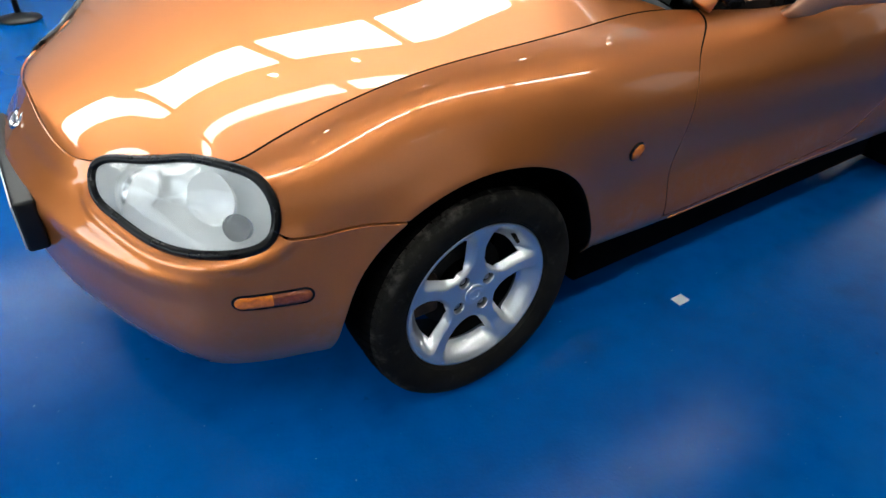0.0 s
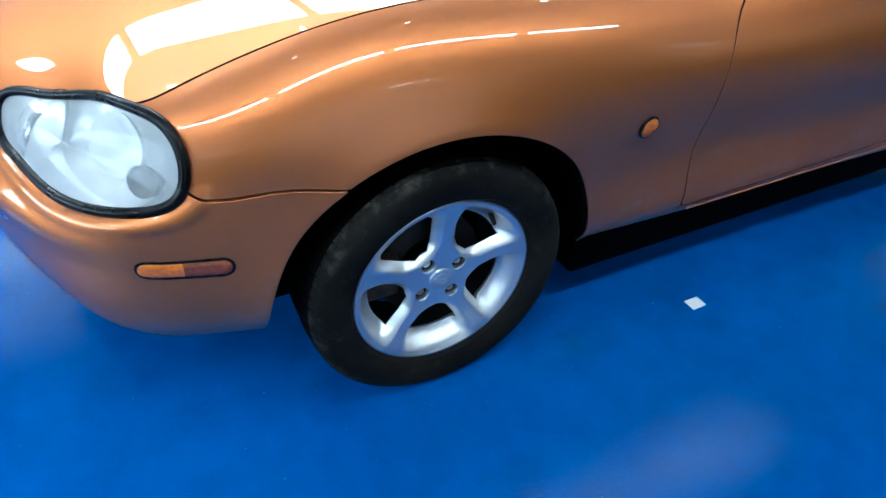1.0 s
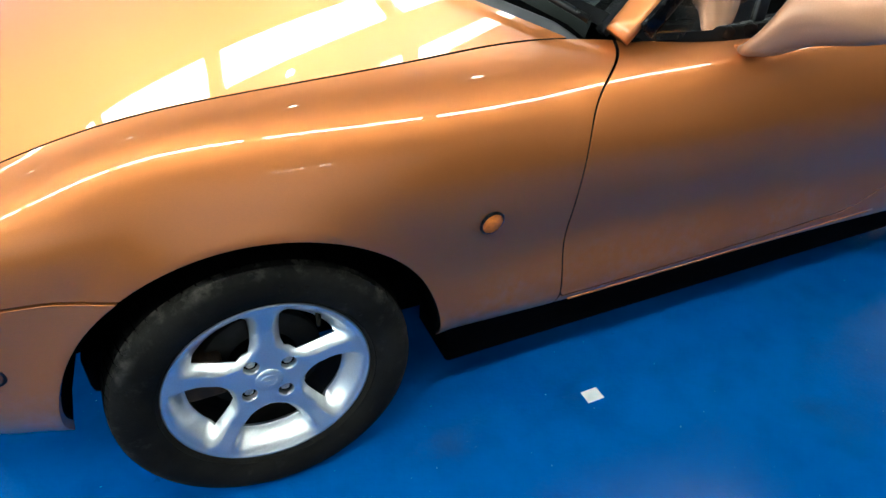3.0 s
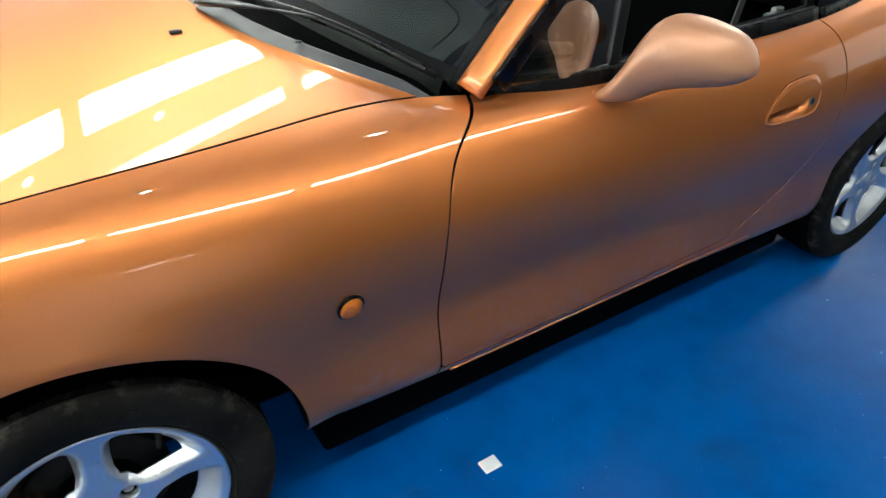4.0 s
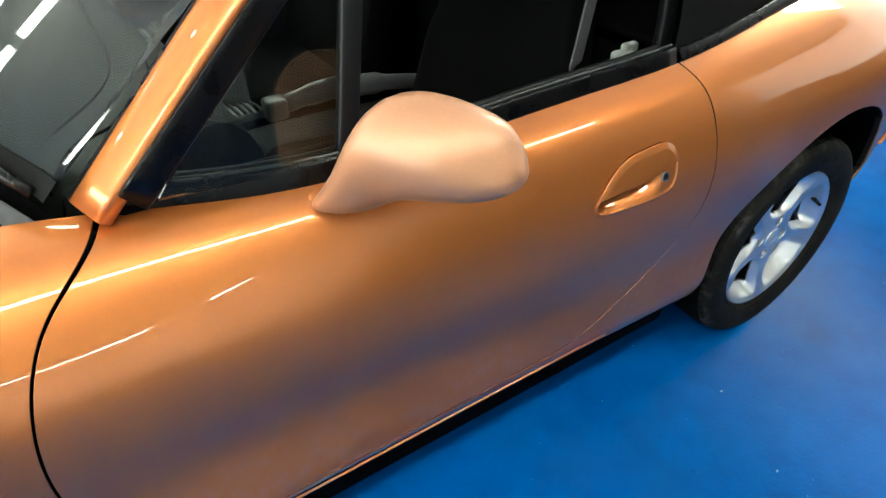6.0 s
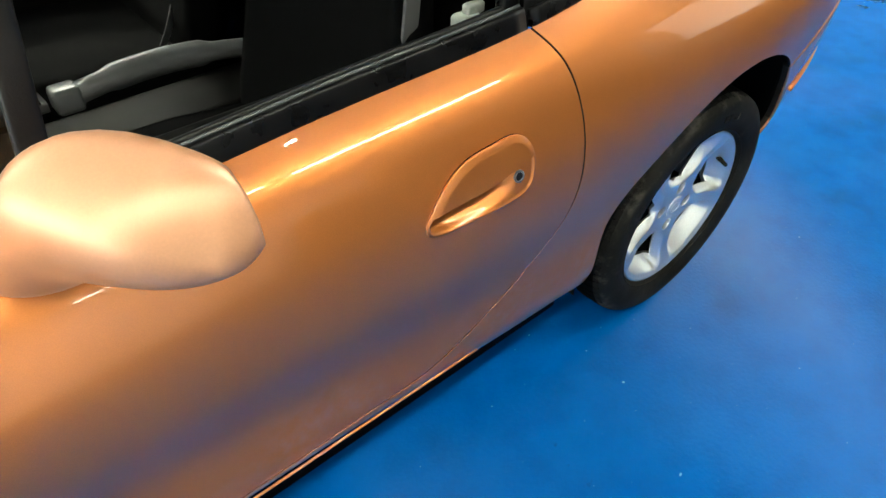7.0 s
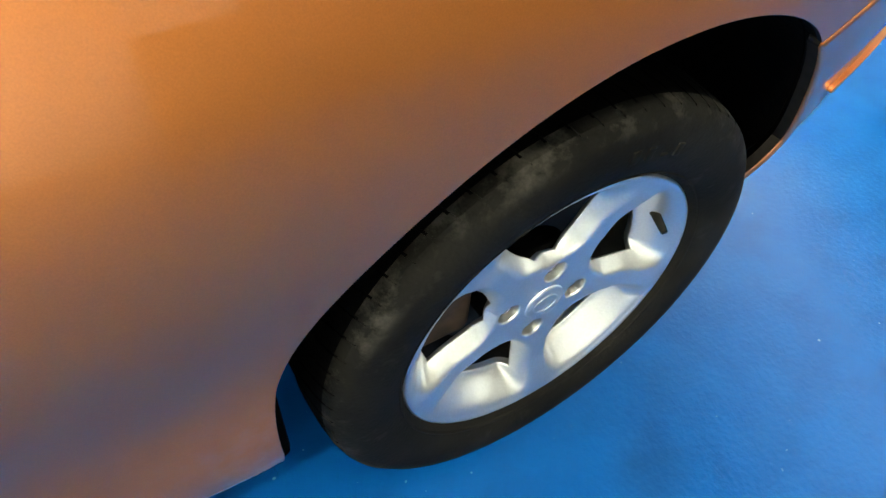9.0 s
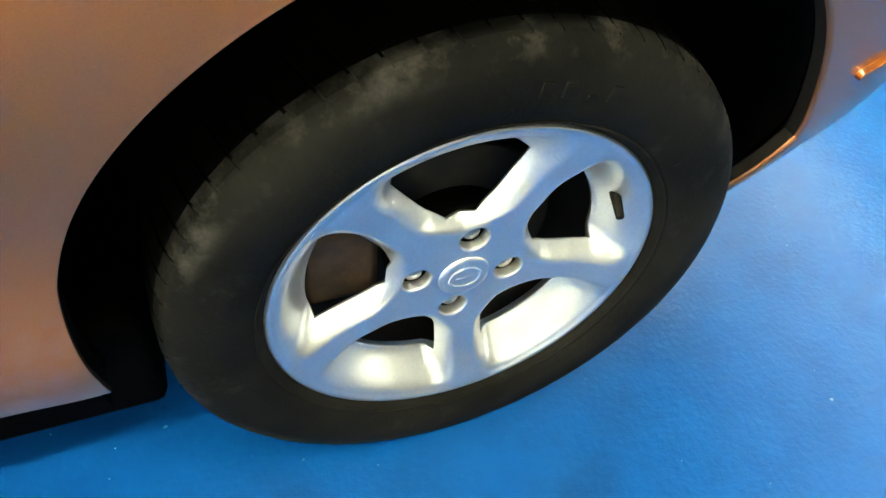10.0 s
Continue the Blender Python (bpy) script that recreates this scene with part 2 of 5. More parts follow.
def floor_material():
    m = bpy.data.materials.new("blue_floor_paint")
    m.use_nodes = True
    nt, lk = m.node_tree, m.node_tree.links
    b = nt.nodes["Principled BSDF"]
    tc = nt.nodes.new("ShaderNodeTexCoord")

    def noise_node(scale, detail=4.0):
        n = nt.nodes.new("ShaderNodeTexNoise")
        n.inputs["Scale"].default_value, n.inputs["Detail"].default_value = scale, detail
        lk.new(tc.outputs["Object"], n.inputs["Vector"])
        return n

    def ramp(src, stops):
        r = nt.nodes.new("ShaderNodeValToRGB")
        while len(r.color_ramp.elements) < len(stops):
            r.color_ramp.elements.new(0.5)
        for e, (p, c) in zip(r.color_ramp.elements, stops):
            e.position, e.color = p, (*c, 1)
        lk.new(src, r.inputs[0])
        return r

    big, mid, fine, peel = noise_node(1.3), noise_node(2.4, 5), noise_node(110.0), noise_node(95.0, 2)
    c1 = ramp(big.outputs["Fac"], [(0.3, (0.0, 0.066, 0.28)), (0.7, (0.0, 0.092, 0.36))])
    dirt = ramp(noise_node(11.0, 3).outputs["Fac"], [(0.30, (0.5, 0.56, 0.62)), (0.58, (1, 1, 1))])
    mx = nt.nodes.new("ShaderNodeMix")
    mx.data_type, mx.blend_type = "RGBA", "MULTIPLY"
    mx.inputs["Factor"].default_value = 0.35
    lk.new(c1.outputs[0], mx.inputs[6])
    lk.new(dirt.outputs[0], mx.inputs[7])
    speck = ramp(fine.outputs["Fac"], [(0.73, (0, 0, 0)), (0.77, (1, 1, 1))])
    m2 = nt.nodes.new("ShaderNodeMix")
    m2.data_type = "RGBA"
    m2.inputs[7].default_value = (0.25, 0.42, 0.62, 1)
    lk.new(speck.outputs[0], m2.inputs["Factor"])
    lk.new(mx.outputs[2], m2.inputs[6])
    # dark scuffs, pale worn clouds and larger flecks
    src = m2.outputs[2]
    for scale, det, lo, hi, colour, amount in ((3.1, 6.0, 0.60, 0.72, (0.01, 0.05, 0.14), 0.35), (1.7, 7.0, 0.54, 0.78, (0.03, 0.17, 0.45), 0.25),
                                               (34.0, 1.0, 0.79, 0.82, (0.30, 0.48, 0.65), 0.6), (21.0, 3.0, 0.71, 0.76, (0.01, 0.03, 0.09), 0.4)):
        r = ramp(noise_node(scale, det).outputs["Fac"], [(lo, (0, 0, 0)), (hi, (amount, amount, amount))])
        mx = nt.nodes.new("ShaderNodeMix")
        mx.data_type = "RGBA"
        mx.inputs[7].default_value = (*colour, 1)
        lk.new(r.outputs[0], mx.inputs["Factor"])
        lk.new(src, mx.inputs[6])
        src = mx.outputs[2]
    lk.new(src, b.inputs["Base Color"])
    rr = nt.nodes.new("ShaderNodeMapRange")
    rr.inputs["From Min"].default_value, rr.inputs["From Max"].default_value = 0.3, 0.7
    rr.inputs["To Min"].default_value, rr.inputs["To Max"].default_value = 0.16, 0.26
    lk.new(mid.outputs["Fac"], rr.inputs["Value"])
    lk.new(rr.outputs[0], b.inputs["Roughness"])
    b.inputs["Specular IOR Level"].default_value = 0.115
    bp = nt.nodes.new("ShaderNodeBump")
    bp.inputs["Distance"].default_value = 0.0007
    lk.new(peel.outputs["Fac"], bp.inputs["Height"])
    lk.new(bp.outputs["Normal"], b.inputs["Normal"])
    return m


FLOOR = floor_material()


# ---- mesh helpers ----
def spline(t, p, x):
    """Natural cubic spline through the values p at the knots t, read at x."""
    t, p, x = np.asarray(t, float), np.asarray(p, float), np.asarray(x, float)
    n, h = len(t), np.diff(t)
    a, r = np.eye(n), np.zeros((n,) + p.shape[1:])
    for i in range(1, n - 1):
        a[i, i - 1:i + 2] = h[i - 1], 2 * (h[i - 1] + h[i]), h[i]
        r[i] = 6 * ((p[i + 1] - p[i]) / h[i] - (p[i] - p[i - 1]) / h[i - 1])
    m = np.linalg.solve(a, r.reshape(n, -1)).reshape(r.shape)
    i = np.clip(np.searchsorted(t, x) - 1, 0, n - 2)
    sh = (-1,) + (1,) * (p.ndim - 1)
    hi, u, w = h[i].reshape(sh), (t[i + 1] - x).reshape(sh), (x - t[i]).reshape(sh)
    return (m[i] * u**3 + m[i + 1] * w**3) / (6 * hi) + (p[i] / hi - m[i] * hi / 6) * u + (p[i + 1] / hi - m[i + 1] * hi / 6) * w


def curve_dist(pts, closed=False):
    """Signed distance in the x-z plane from a line: left of its way is minus; closed: inside is minus."""
    q = np.asarray(pts, float)
    if closed:
        q = np.vstack([q, q[:1]])
    a, d = q[:-1], np.diff(q, axis=0)

    def dist(p):
        v = p[:, None, [0, 2]] - a[None]
        u = (v * d).sum(2) / (d * d).sum(1)
        uc = np.clip(u, 0, 1)
        if not closed:
            uc[:, 0], uc[:, -1] = np.minimum(u[:, 0], 1), np.maximum(u[:, -1], 0) if len(a) > 1 else u[:, -1]
            if len(a) == 1:
                uc = u
        e = v - uc[..., None] * d
        k = (e * e).sum(2).argmin(1)
        r = np.arange(len(p))
        s = np.sqrt((e[r, k] ** 2).sum(1))
        if closed:
            x, z = p[:, 0:1], p[:, 2:3]
            z1, z2 = q[:-1, 1], q[1:, 1]
            hit = ((z1 > z) != (z2 > z)) & (x < q[:-1, 0] + (z - z1) / np.where(z2 == z1, 1e-9, z2 - z1) * (q[1:, 0] - q[:-1, 0]))
            return np.where(hit.sum(1) % 2 == 1, -s, s)
        side = d[k, 0] * v[r, k, 1] - d[k, 1] * v[r, k, 0]
        return np.where(side > 0, -s, s)

    return dist


def grid_polys(pos, nor):
    return np.concatenate([pos, nor], 2)


def cut(grid, fields):
    """The quads of a grid of points with normals, cut down to where every field is positive."""
    nu, nv, _ = grid.shape
    flat = grid.reshape(-1, 6)
    val = np.array([f(flat) for f in fields]).reshape(len(fields), nu, nv) if fields else np.ones((1, nu, nv))
    quad = np.stack([val[:, :-1, :-1], val[:, 1:, :-1], val[:, 1:, 1:], val[:, :-1, 1:]], 3)
    whole, gone = (quad > 0).all((0, 3)), (quad <= 0).all(3).any(0)
    polys = [grid[[i, i + 1, i + 1, i], [j, j, j + 1, j + 1]] for i, j in zip(*np.nonzero(whole))]
    for i, j in zip(*np.nonzero(~whole & ~gone)):
        p = grid[[i, i + 1, i + 1, i], [j, j, j + 1, j + 1]]
        for f in fields:
            s = f(p)
            if (s > 0).all():
                continue
            out = []
            for k in range(len(p)):
                a, b, sa, sb = p[k], p[(k + 1) % len(p)], s[k], s[(k + 1) % len(p)]
                if sa > 0:
                    out.append(a)
                if (sa > 0) != (sb > 0):
                    out.append(a + (b - a) * sa / (sa - sb))
            p = np.array(out)
            if len(p) < 3:
                break
        if len(p) >= 3:
            polys.append(p)
    return polys


def mirrored(polys):
    return [p[::-1] * np.array([1, -1, 1, 1, -1, 1]) for p in polys]


def sheet(name, polys, depth=0.014, round_=0.0012, flip=False, dark_rim=False):
    """A panel out of cut pieces, its open edges folded inwards; the shading follows the given normals."""
    index, verts, faces = {}, [], []
    for p in polys:
        f = []
        for v in p:
            key = tuple(np.round(v[:3] * 20000).astype(int))
            if key not in index:
                index[key] = len(verts)
                verts.append(v)
            if not f or f[-1] != index[key]:
                f.append(index[key])
        if len(f) > 1 and f[0] == f[-1]:
            f.pop()
        if len(f) >= 3:
            faces.append(f[::-1] if flip else f)
    v = np.array(verts)
    nor = v[:, 3:] / np.maximum(np.linalg.norm(v[:, 3:], axis=1, keepdims=True), 1e-9)
    pos = v[:, :3]
    if depth:
        count = {}
        for f in faces:
            for a, b in zip(f, f[1:] + f[:1]):
                count[(a, b)] = 1
        rim = [e for e in count if (e[1], e[0]) not in count]
        out = {}
        for a, b in rim:
            o = np.cross(pos[b] - pos[a], nor[a])
            for k in (a, b):
                out[k] = out.get(k, 0) + o
        ring, extra_p, extra_n = {}, [], []
        for k, o in out.items():
            o = o / max(np.linalg.norm(o), 1e-9)
            ring[k] = len(v) + len(extra_p)
            extra_p += [pos[k] + o * round_ - nor[k] * round_ * 1.3, pos[k] + o * round_ - nor[k] * depth]
            extra_n += [o, o]
        if extra_p:
            pos, nor = np.vstack([pos, extra_p]), np.vstack([nor, extra_n])
        for a, b in rim:
            faces.append([b, a, ring[a], ring[b]])
            faces.append([ring[b], ring[a], ring[a] + 1, ring[b] + 1])
    me = bpy.data.meshes.new(name)
    me.from_pydata(pos.tolist(), [], faces)
    # deep strip of each fold gets the gap-shade colour
    if dark_rim and depth:
        first = len(faces) - 2 * len(rim)
        me.materials.append(PAINT)
        me.materials.append(SHUT)
        me.polygons.foreach_set("material_index", [0] * first + [0, 1] * len(rim))
    me.polygons.foreach_set("use_smooth", [True] * len(me.polygons))
    me.normals_split_custom_set_from_vertices(nor.tolist())
    return me


def shape(name, bm, smooth=True):
    me = bpy.data.meshes.new(name)
    bm.normal_update()
    bm.to_mesh(me)
    bm.free()
    me.polygons.foreach_set("use_smooth", [smooth] * len(me.polygons))
    return me


def part(name, me, material, parent, label=""):
    """Links a mesh, in world metres, as a part under a thing or a part."""
    ob = new(name, me)
    if len(me.materials) > 1:
        me.materials[0] = material
    else:
        me.materials.clear()
        me.materials.append(material)
    ob.parent = parent
    if parent is not None:
        ob.matrix_parent_inverse = parent.matrix_basis.inverted() if parent.type == "EMPTY" else Matrix()
    return tagged(ob, label=label)


def box(a, b, bevel=0.004, segments=2):
    bm = bmesh.new()
    bmesh.ops.create_cube(bm, size=1)
    a, b = Vector(a), Vector(b)
    for v in bm.verts:
        v.co = (a + b) / 2 + Vector([v.co[i] * (b - a)[i] for i in range(3)])
    if bevel:
        bmesh.ops.bevel(bm, geom=bm.edges[:], offset=bevel, segments=segments, affect="EDGES", profile=0.5)
    return bm


def loft(rings, caps=True, closed=True):
    """A skin over rings of points, in order."""
    bm = bmesh.new()
    rows = [[bm.verts.new(p) for p in r] for r in rings]
    n = len(rows[0])
    for a, b in zip(rows, rows[1:]):
        for i in range(n if closed else n - 1):
            j = (i + 1) % n
            bm.faces.new((a[i], a[j], b[j], b[i]))
    if caps and closed:
        bm.faces.new(rows[0][::-1])
        bm.faces.new(rows[-1])
    bmesh.ops.recalc_face_normals(bm, faces=bm.faces[:])
    return bm


def tube(points, radius, sides=10, squash=1.0):
    """A round bar along points; radius may change from point to point."""
    pts = [Vector(p) for p in points]
    rad = list(radius) if hasattr(radius, "__len__") else [radius] * len(pts)
    rings = []
    for i, p in enumerate(pts):
        t = (pts[min(i + 1, len(pts) - 1)] - pts[max(i - 1, 0)]).normalized()
        s = t.cross(Vector((0, 0, 1)))
        s = s.normalized() if s.length > 1e-3 else Vector((1, 0, 0))
        u = s.cross(t)
        rings.append([p + rad[i] * (math.cos(2 * math.pi * k / sides) * s + squash * math.sin(2 * math.pi * k / sides) * u) for k in range(sides)])
    return loft(rings)


def smooth_path(points, n):
    p = np.array(points, float)
    t = np.r_[0, np.cumsum(np.linalg.norm(np.diff(p, axis=0), axis=1))]
    return spline(t, p, np.linspace(0, t[-1], n))


def turned(profile, steps=48, axis="y"):
    """A solid of revolution about y; profile: rows of (radius, y)."""
    rings = []
    for r, y in profile:
        rings.append([(r * math.cos(2 * math.pi * k / steps), y, r * math.sin(2 * math.pi * k / steps)) for k in range(steps)])
    return loft(rings, caps=False)

# ---- the room ----
def slab(name, a, b, material, label, category):
    ob = new(name, shape(name, box(a, b, 0)))
    ob.data.materials.append(material)
    return tagged(ob, label, category, kind="structure")


slab("floor", (-8, -6, -0.1), (9, 8, 0.0), FLOOR, "glossy blue painted concrete workshop floor", "floor")
slab("wall_north", (-8, 8, 0), (9, 8.2, 4.0), WALLP, "plain light grey painted workshop wall", "wall")
# opening added so a faint glow sheet can lighten the car's side
for x0, x1, z0, z1 in ((-8, -2.2, 0, 4.0), (-2.2, 2.1, 3.85, 4.0), (2.1, 9.0, 0, 4.0)):
    slab("wall_south", (x0, -6.2, z0), (x1, -6, z1), WALLP, "plain white painted workshop wall with an added wide opening", "wall")
for x0, x1, top in ((-7.9, -2.3, 0.9), (2.32, 3.2, 1.8), (3.23, 8.28, 2.8)):
    slab("wall_panel", (x0, -5.98, 0), (x1, -5.9, top), WALLD, "dark grey panelling on the lower wall", "wall panel")
for y0, y1, z0, z1 in ((-6.2, -5.0, 0, 4.0), (4.5, 8.2, 0, 4.0), (-5.0, 4.5, 0, 0.9), (-5.0, 4.5, 3.4, 4.0)):
    slab("wall_west", (-8.2, y0, z0), (-8, y1, z1), WALLD, "plain dark grey painted workshop wall", "wall")
# unseen window with a glowing sheet, added to brighten nose and bumper
fill_window_west = new("fill_window_west")
fill_window_west.location = (-8.1, 1.5, 0.9)
tagged(fill_window_west, "added unseen window with white frame bars, fill light for the nose", "window", kind="structure")
for k in range(5):
    y = -4.95 + 9.4 * k / 4
    part("window_frame", shape("window_frame", box((-8.15, y - 0.05, 0.9), (-8.05, y + 0.05, 3.4), 0.008)), WHITE, fill_window_west)
for z in (0.94, 3.36):
    part("window_frame", shape("window_frame", box((-8.14, -5.0, z - 0.04), (-8.06, 4.5, z + 0.04), 0.008)), WHITE, fill_window_west)
slab("backdrop", (-8.8, -7.0, -0.5), (-8.7, 6.5, 4.6), WEST_GLOW, "added glowing sheet behind the west window", "sky")
for y0, y1, z0, z1 in ((-6.2, -5.9, 0, 4.0), (-5.9, 5.2, 0, 1.05), (-5.9, 5.2, 3.9, 4.0), (5.2, 8.2, 0, 4.0)):
    slab("wall_east", (9, y0, z0), (9.2, y1, z1), WALLP, "plain white painted workshop wall with an added long window", "wall")
# unseen window with a glow sheet, added to lighten the rear quarter's reflections
fill_window_east = new("fill_window_east")
fill_window_east.location = (9.1, 0, 1.05)
tagged(fill_window_east, "added unseen window with white frame bars, glow for the rear quarter", "window", kind="structure")
for y in (-5.85, 1.7, 5.15):
    part("window_frame", shape("window_frame", box((9.05, y - 0.05, 1.05), (9.15, y + 0.05, 3.9), 0.008)), WHITE, fill_window_east)
for z in (1.09, 3.86):
    part("window_frame", shape("window_frame", box((9.06, -5.9, z - 0.04), (9.14, 5.2, z + 0.04), 0.008)), WHITE, fill_window_east)
slab("backdrop", (9.7, -7, -0.5), (9.8, 7, 4.6), EAST_GLOW, "added glowing sheet behind the east window", "sky")
slab("wall_panel", (8.92, -4.8, 0), (8.98, 7.9, 1.0), WALLD, "dark grey panelling on the lower wall", "wall panel")
slab("backdrop", (-3.6, -7.1, -0.5), (3.6, -7.0, 4.6), SOUTH_GLOW, "faint glowing sheet behind the added south opening", "sky")
slab("ceiling", (-8.2, -6.2, 4.0), (9.2, 8.2, 4.2), CEIL, "plain pale painted ceiling", "ceiling")


def strip_light(x, y, z, wide, glow, length=1.5):
    ob = new("strip_light")
    ob.location = (x, y, z)
    tagged(ob, "white batten ceiling light with a glowing diffuser", "ceiling light", "rows of ceiling lights")
    part("housing", shape("housing", box((x - length / 2, y - wide * 0.28, z), (x + length / 2, y + wide * 0.28, z + 0.06), 0.008)), WHITE, ob)
    part("diffuser", shape("diffuser", box((x - length / 2 + 0.02, y - wide / 2, z - 0.035), (x + length / 2 - 0.02, y + wide / 2, z + 0.002), 0.02, 3)), glow, ob)
    for s in (-1, 1):
        part("hanger", shape("hanger", tube([(x + s * length * 0.35, y, z + 0.05), (x + s * length * 0.35, y, 4.0)], 0.006, 6)), STEEL, ob)
    return ob


for k in range(5):
    strip_light(-3.9 + 1.62 * k, -1.95, 3.0, 0.11, TUBE_FRONT if k < 3 else TUBE_SLIM)
for ly, wide, x0, n in ((1.95, 0.2, -2.3, 6), (3.25, 0.85, -2.3, 5)):
    for k in range(n):
        strip_light(x0 + 1.62 * k, ly, 3.0, wide, TUBE)
# two fill lights added behind the car to brighten the rear floor
for lx in (5.2, 6.8):
    strip_light(lx, 0.7, 3.0, 0.8, FILL_EAST)
strip_light(0.55, -5.3, 3.0, 0.035, TUBE_SLIM, 0.6)
strip_light(1.12, -5.3, 3.0, 0.035, TUBE_SLIM, 0.25)


def round_lamp(x, y, z):
    ob = new("round_lamp")
    ob.location = (x, y, z)
    tagged(ob, "small round white ceiling lamp on a thin rod", "ceiling light", "round ceiling lamps")
    bm = bmesh.new()
    bmesh.ops.create_uvsphere(bm, u_segments=24, v_segments=14, radius=0.036)
    bmesh.ops.transform(bm, matrix=Matrix.Translation((x, y, z)) @ Matrix.Diagonal((1, 1, 0.75, 1)), verts=bm.verts[:])
    part("globe", shape("globe", bm), BULB, ob)
    bm = turned([(0.001, -0.075), (0.035, -0.07), (0.045, -0.035), (0.04, -0.02)], 20)
    bmesh.ops.transform(bm, matrix=Matrix.Translation((x, y, z)) @ Matrix.Rotation(radians(-90), 4, "X"), verts=bm.verts[:])
    part("cap", shape("cap", bm), WHITE, ob)
    part("rod", shape("rod", tube([(x, y, z + 0.07), (x, y, 4.0)], 0.006, 6)), STEEL, ob)


# those at x -0.9, 1.9 and 3.3 are extra fill for the upper panels
for lx, ly in ((0.5, -0.5), (-2.3, 0.15), (-0.9, -0.4), (-0.2, 2.5), (0.75, 2.5), (1.9, -0.3), (3.3, -0.3)):
    round_lamp(lx, ly, 2.95)

# ---- the car: its lines ----
car = new("car")
car.location = (1.13, 0, 0)
tagged(car, "copper-orange metallic two-seat roadster with a black soft top", "car")

R_ARCH, WB, HUB = 0.352, 2.265, 0.285
SIDE_X = (-0.40, -0.20, 0.05, 0.35, 0.65, 1.00, 1.40, 1.78, 2.10, 2.40, 2.65, 2.88)


def guide(nose, half_width, height, tail):
    """One lengthwise line of the body: nose points, then half-width and height at SIDE_X, then tail points."""
    side = [(x, -y, z) for x, y, z in zip(SIDE_X, half_width, height)]
    return np.array(list(nose) + side + list(tail), float)


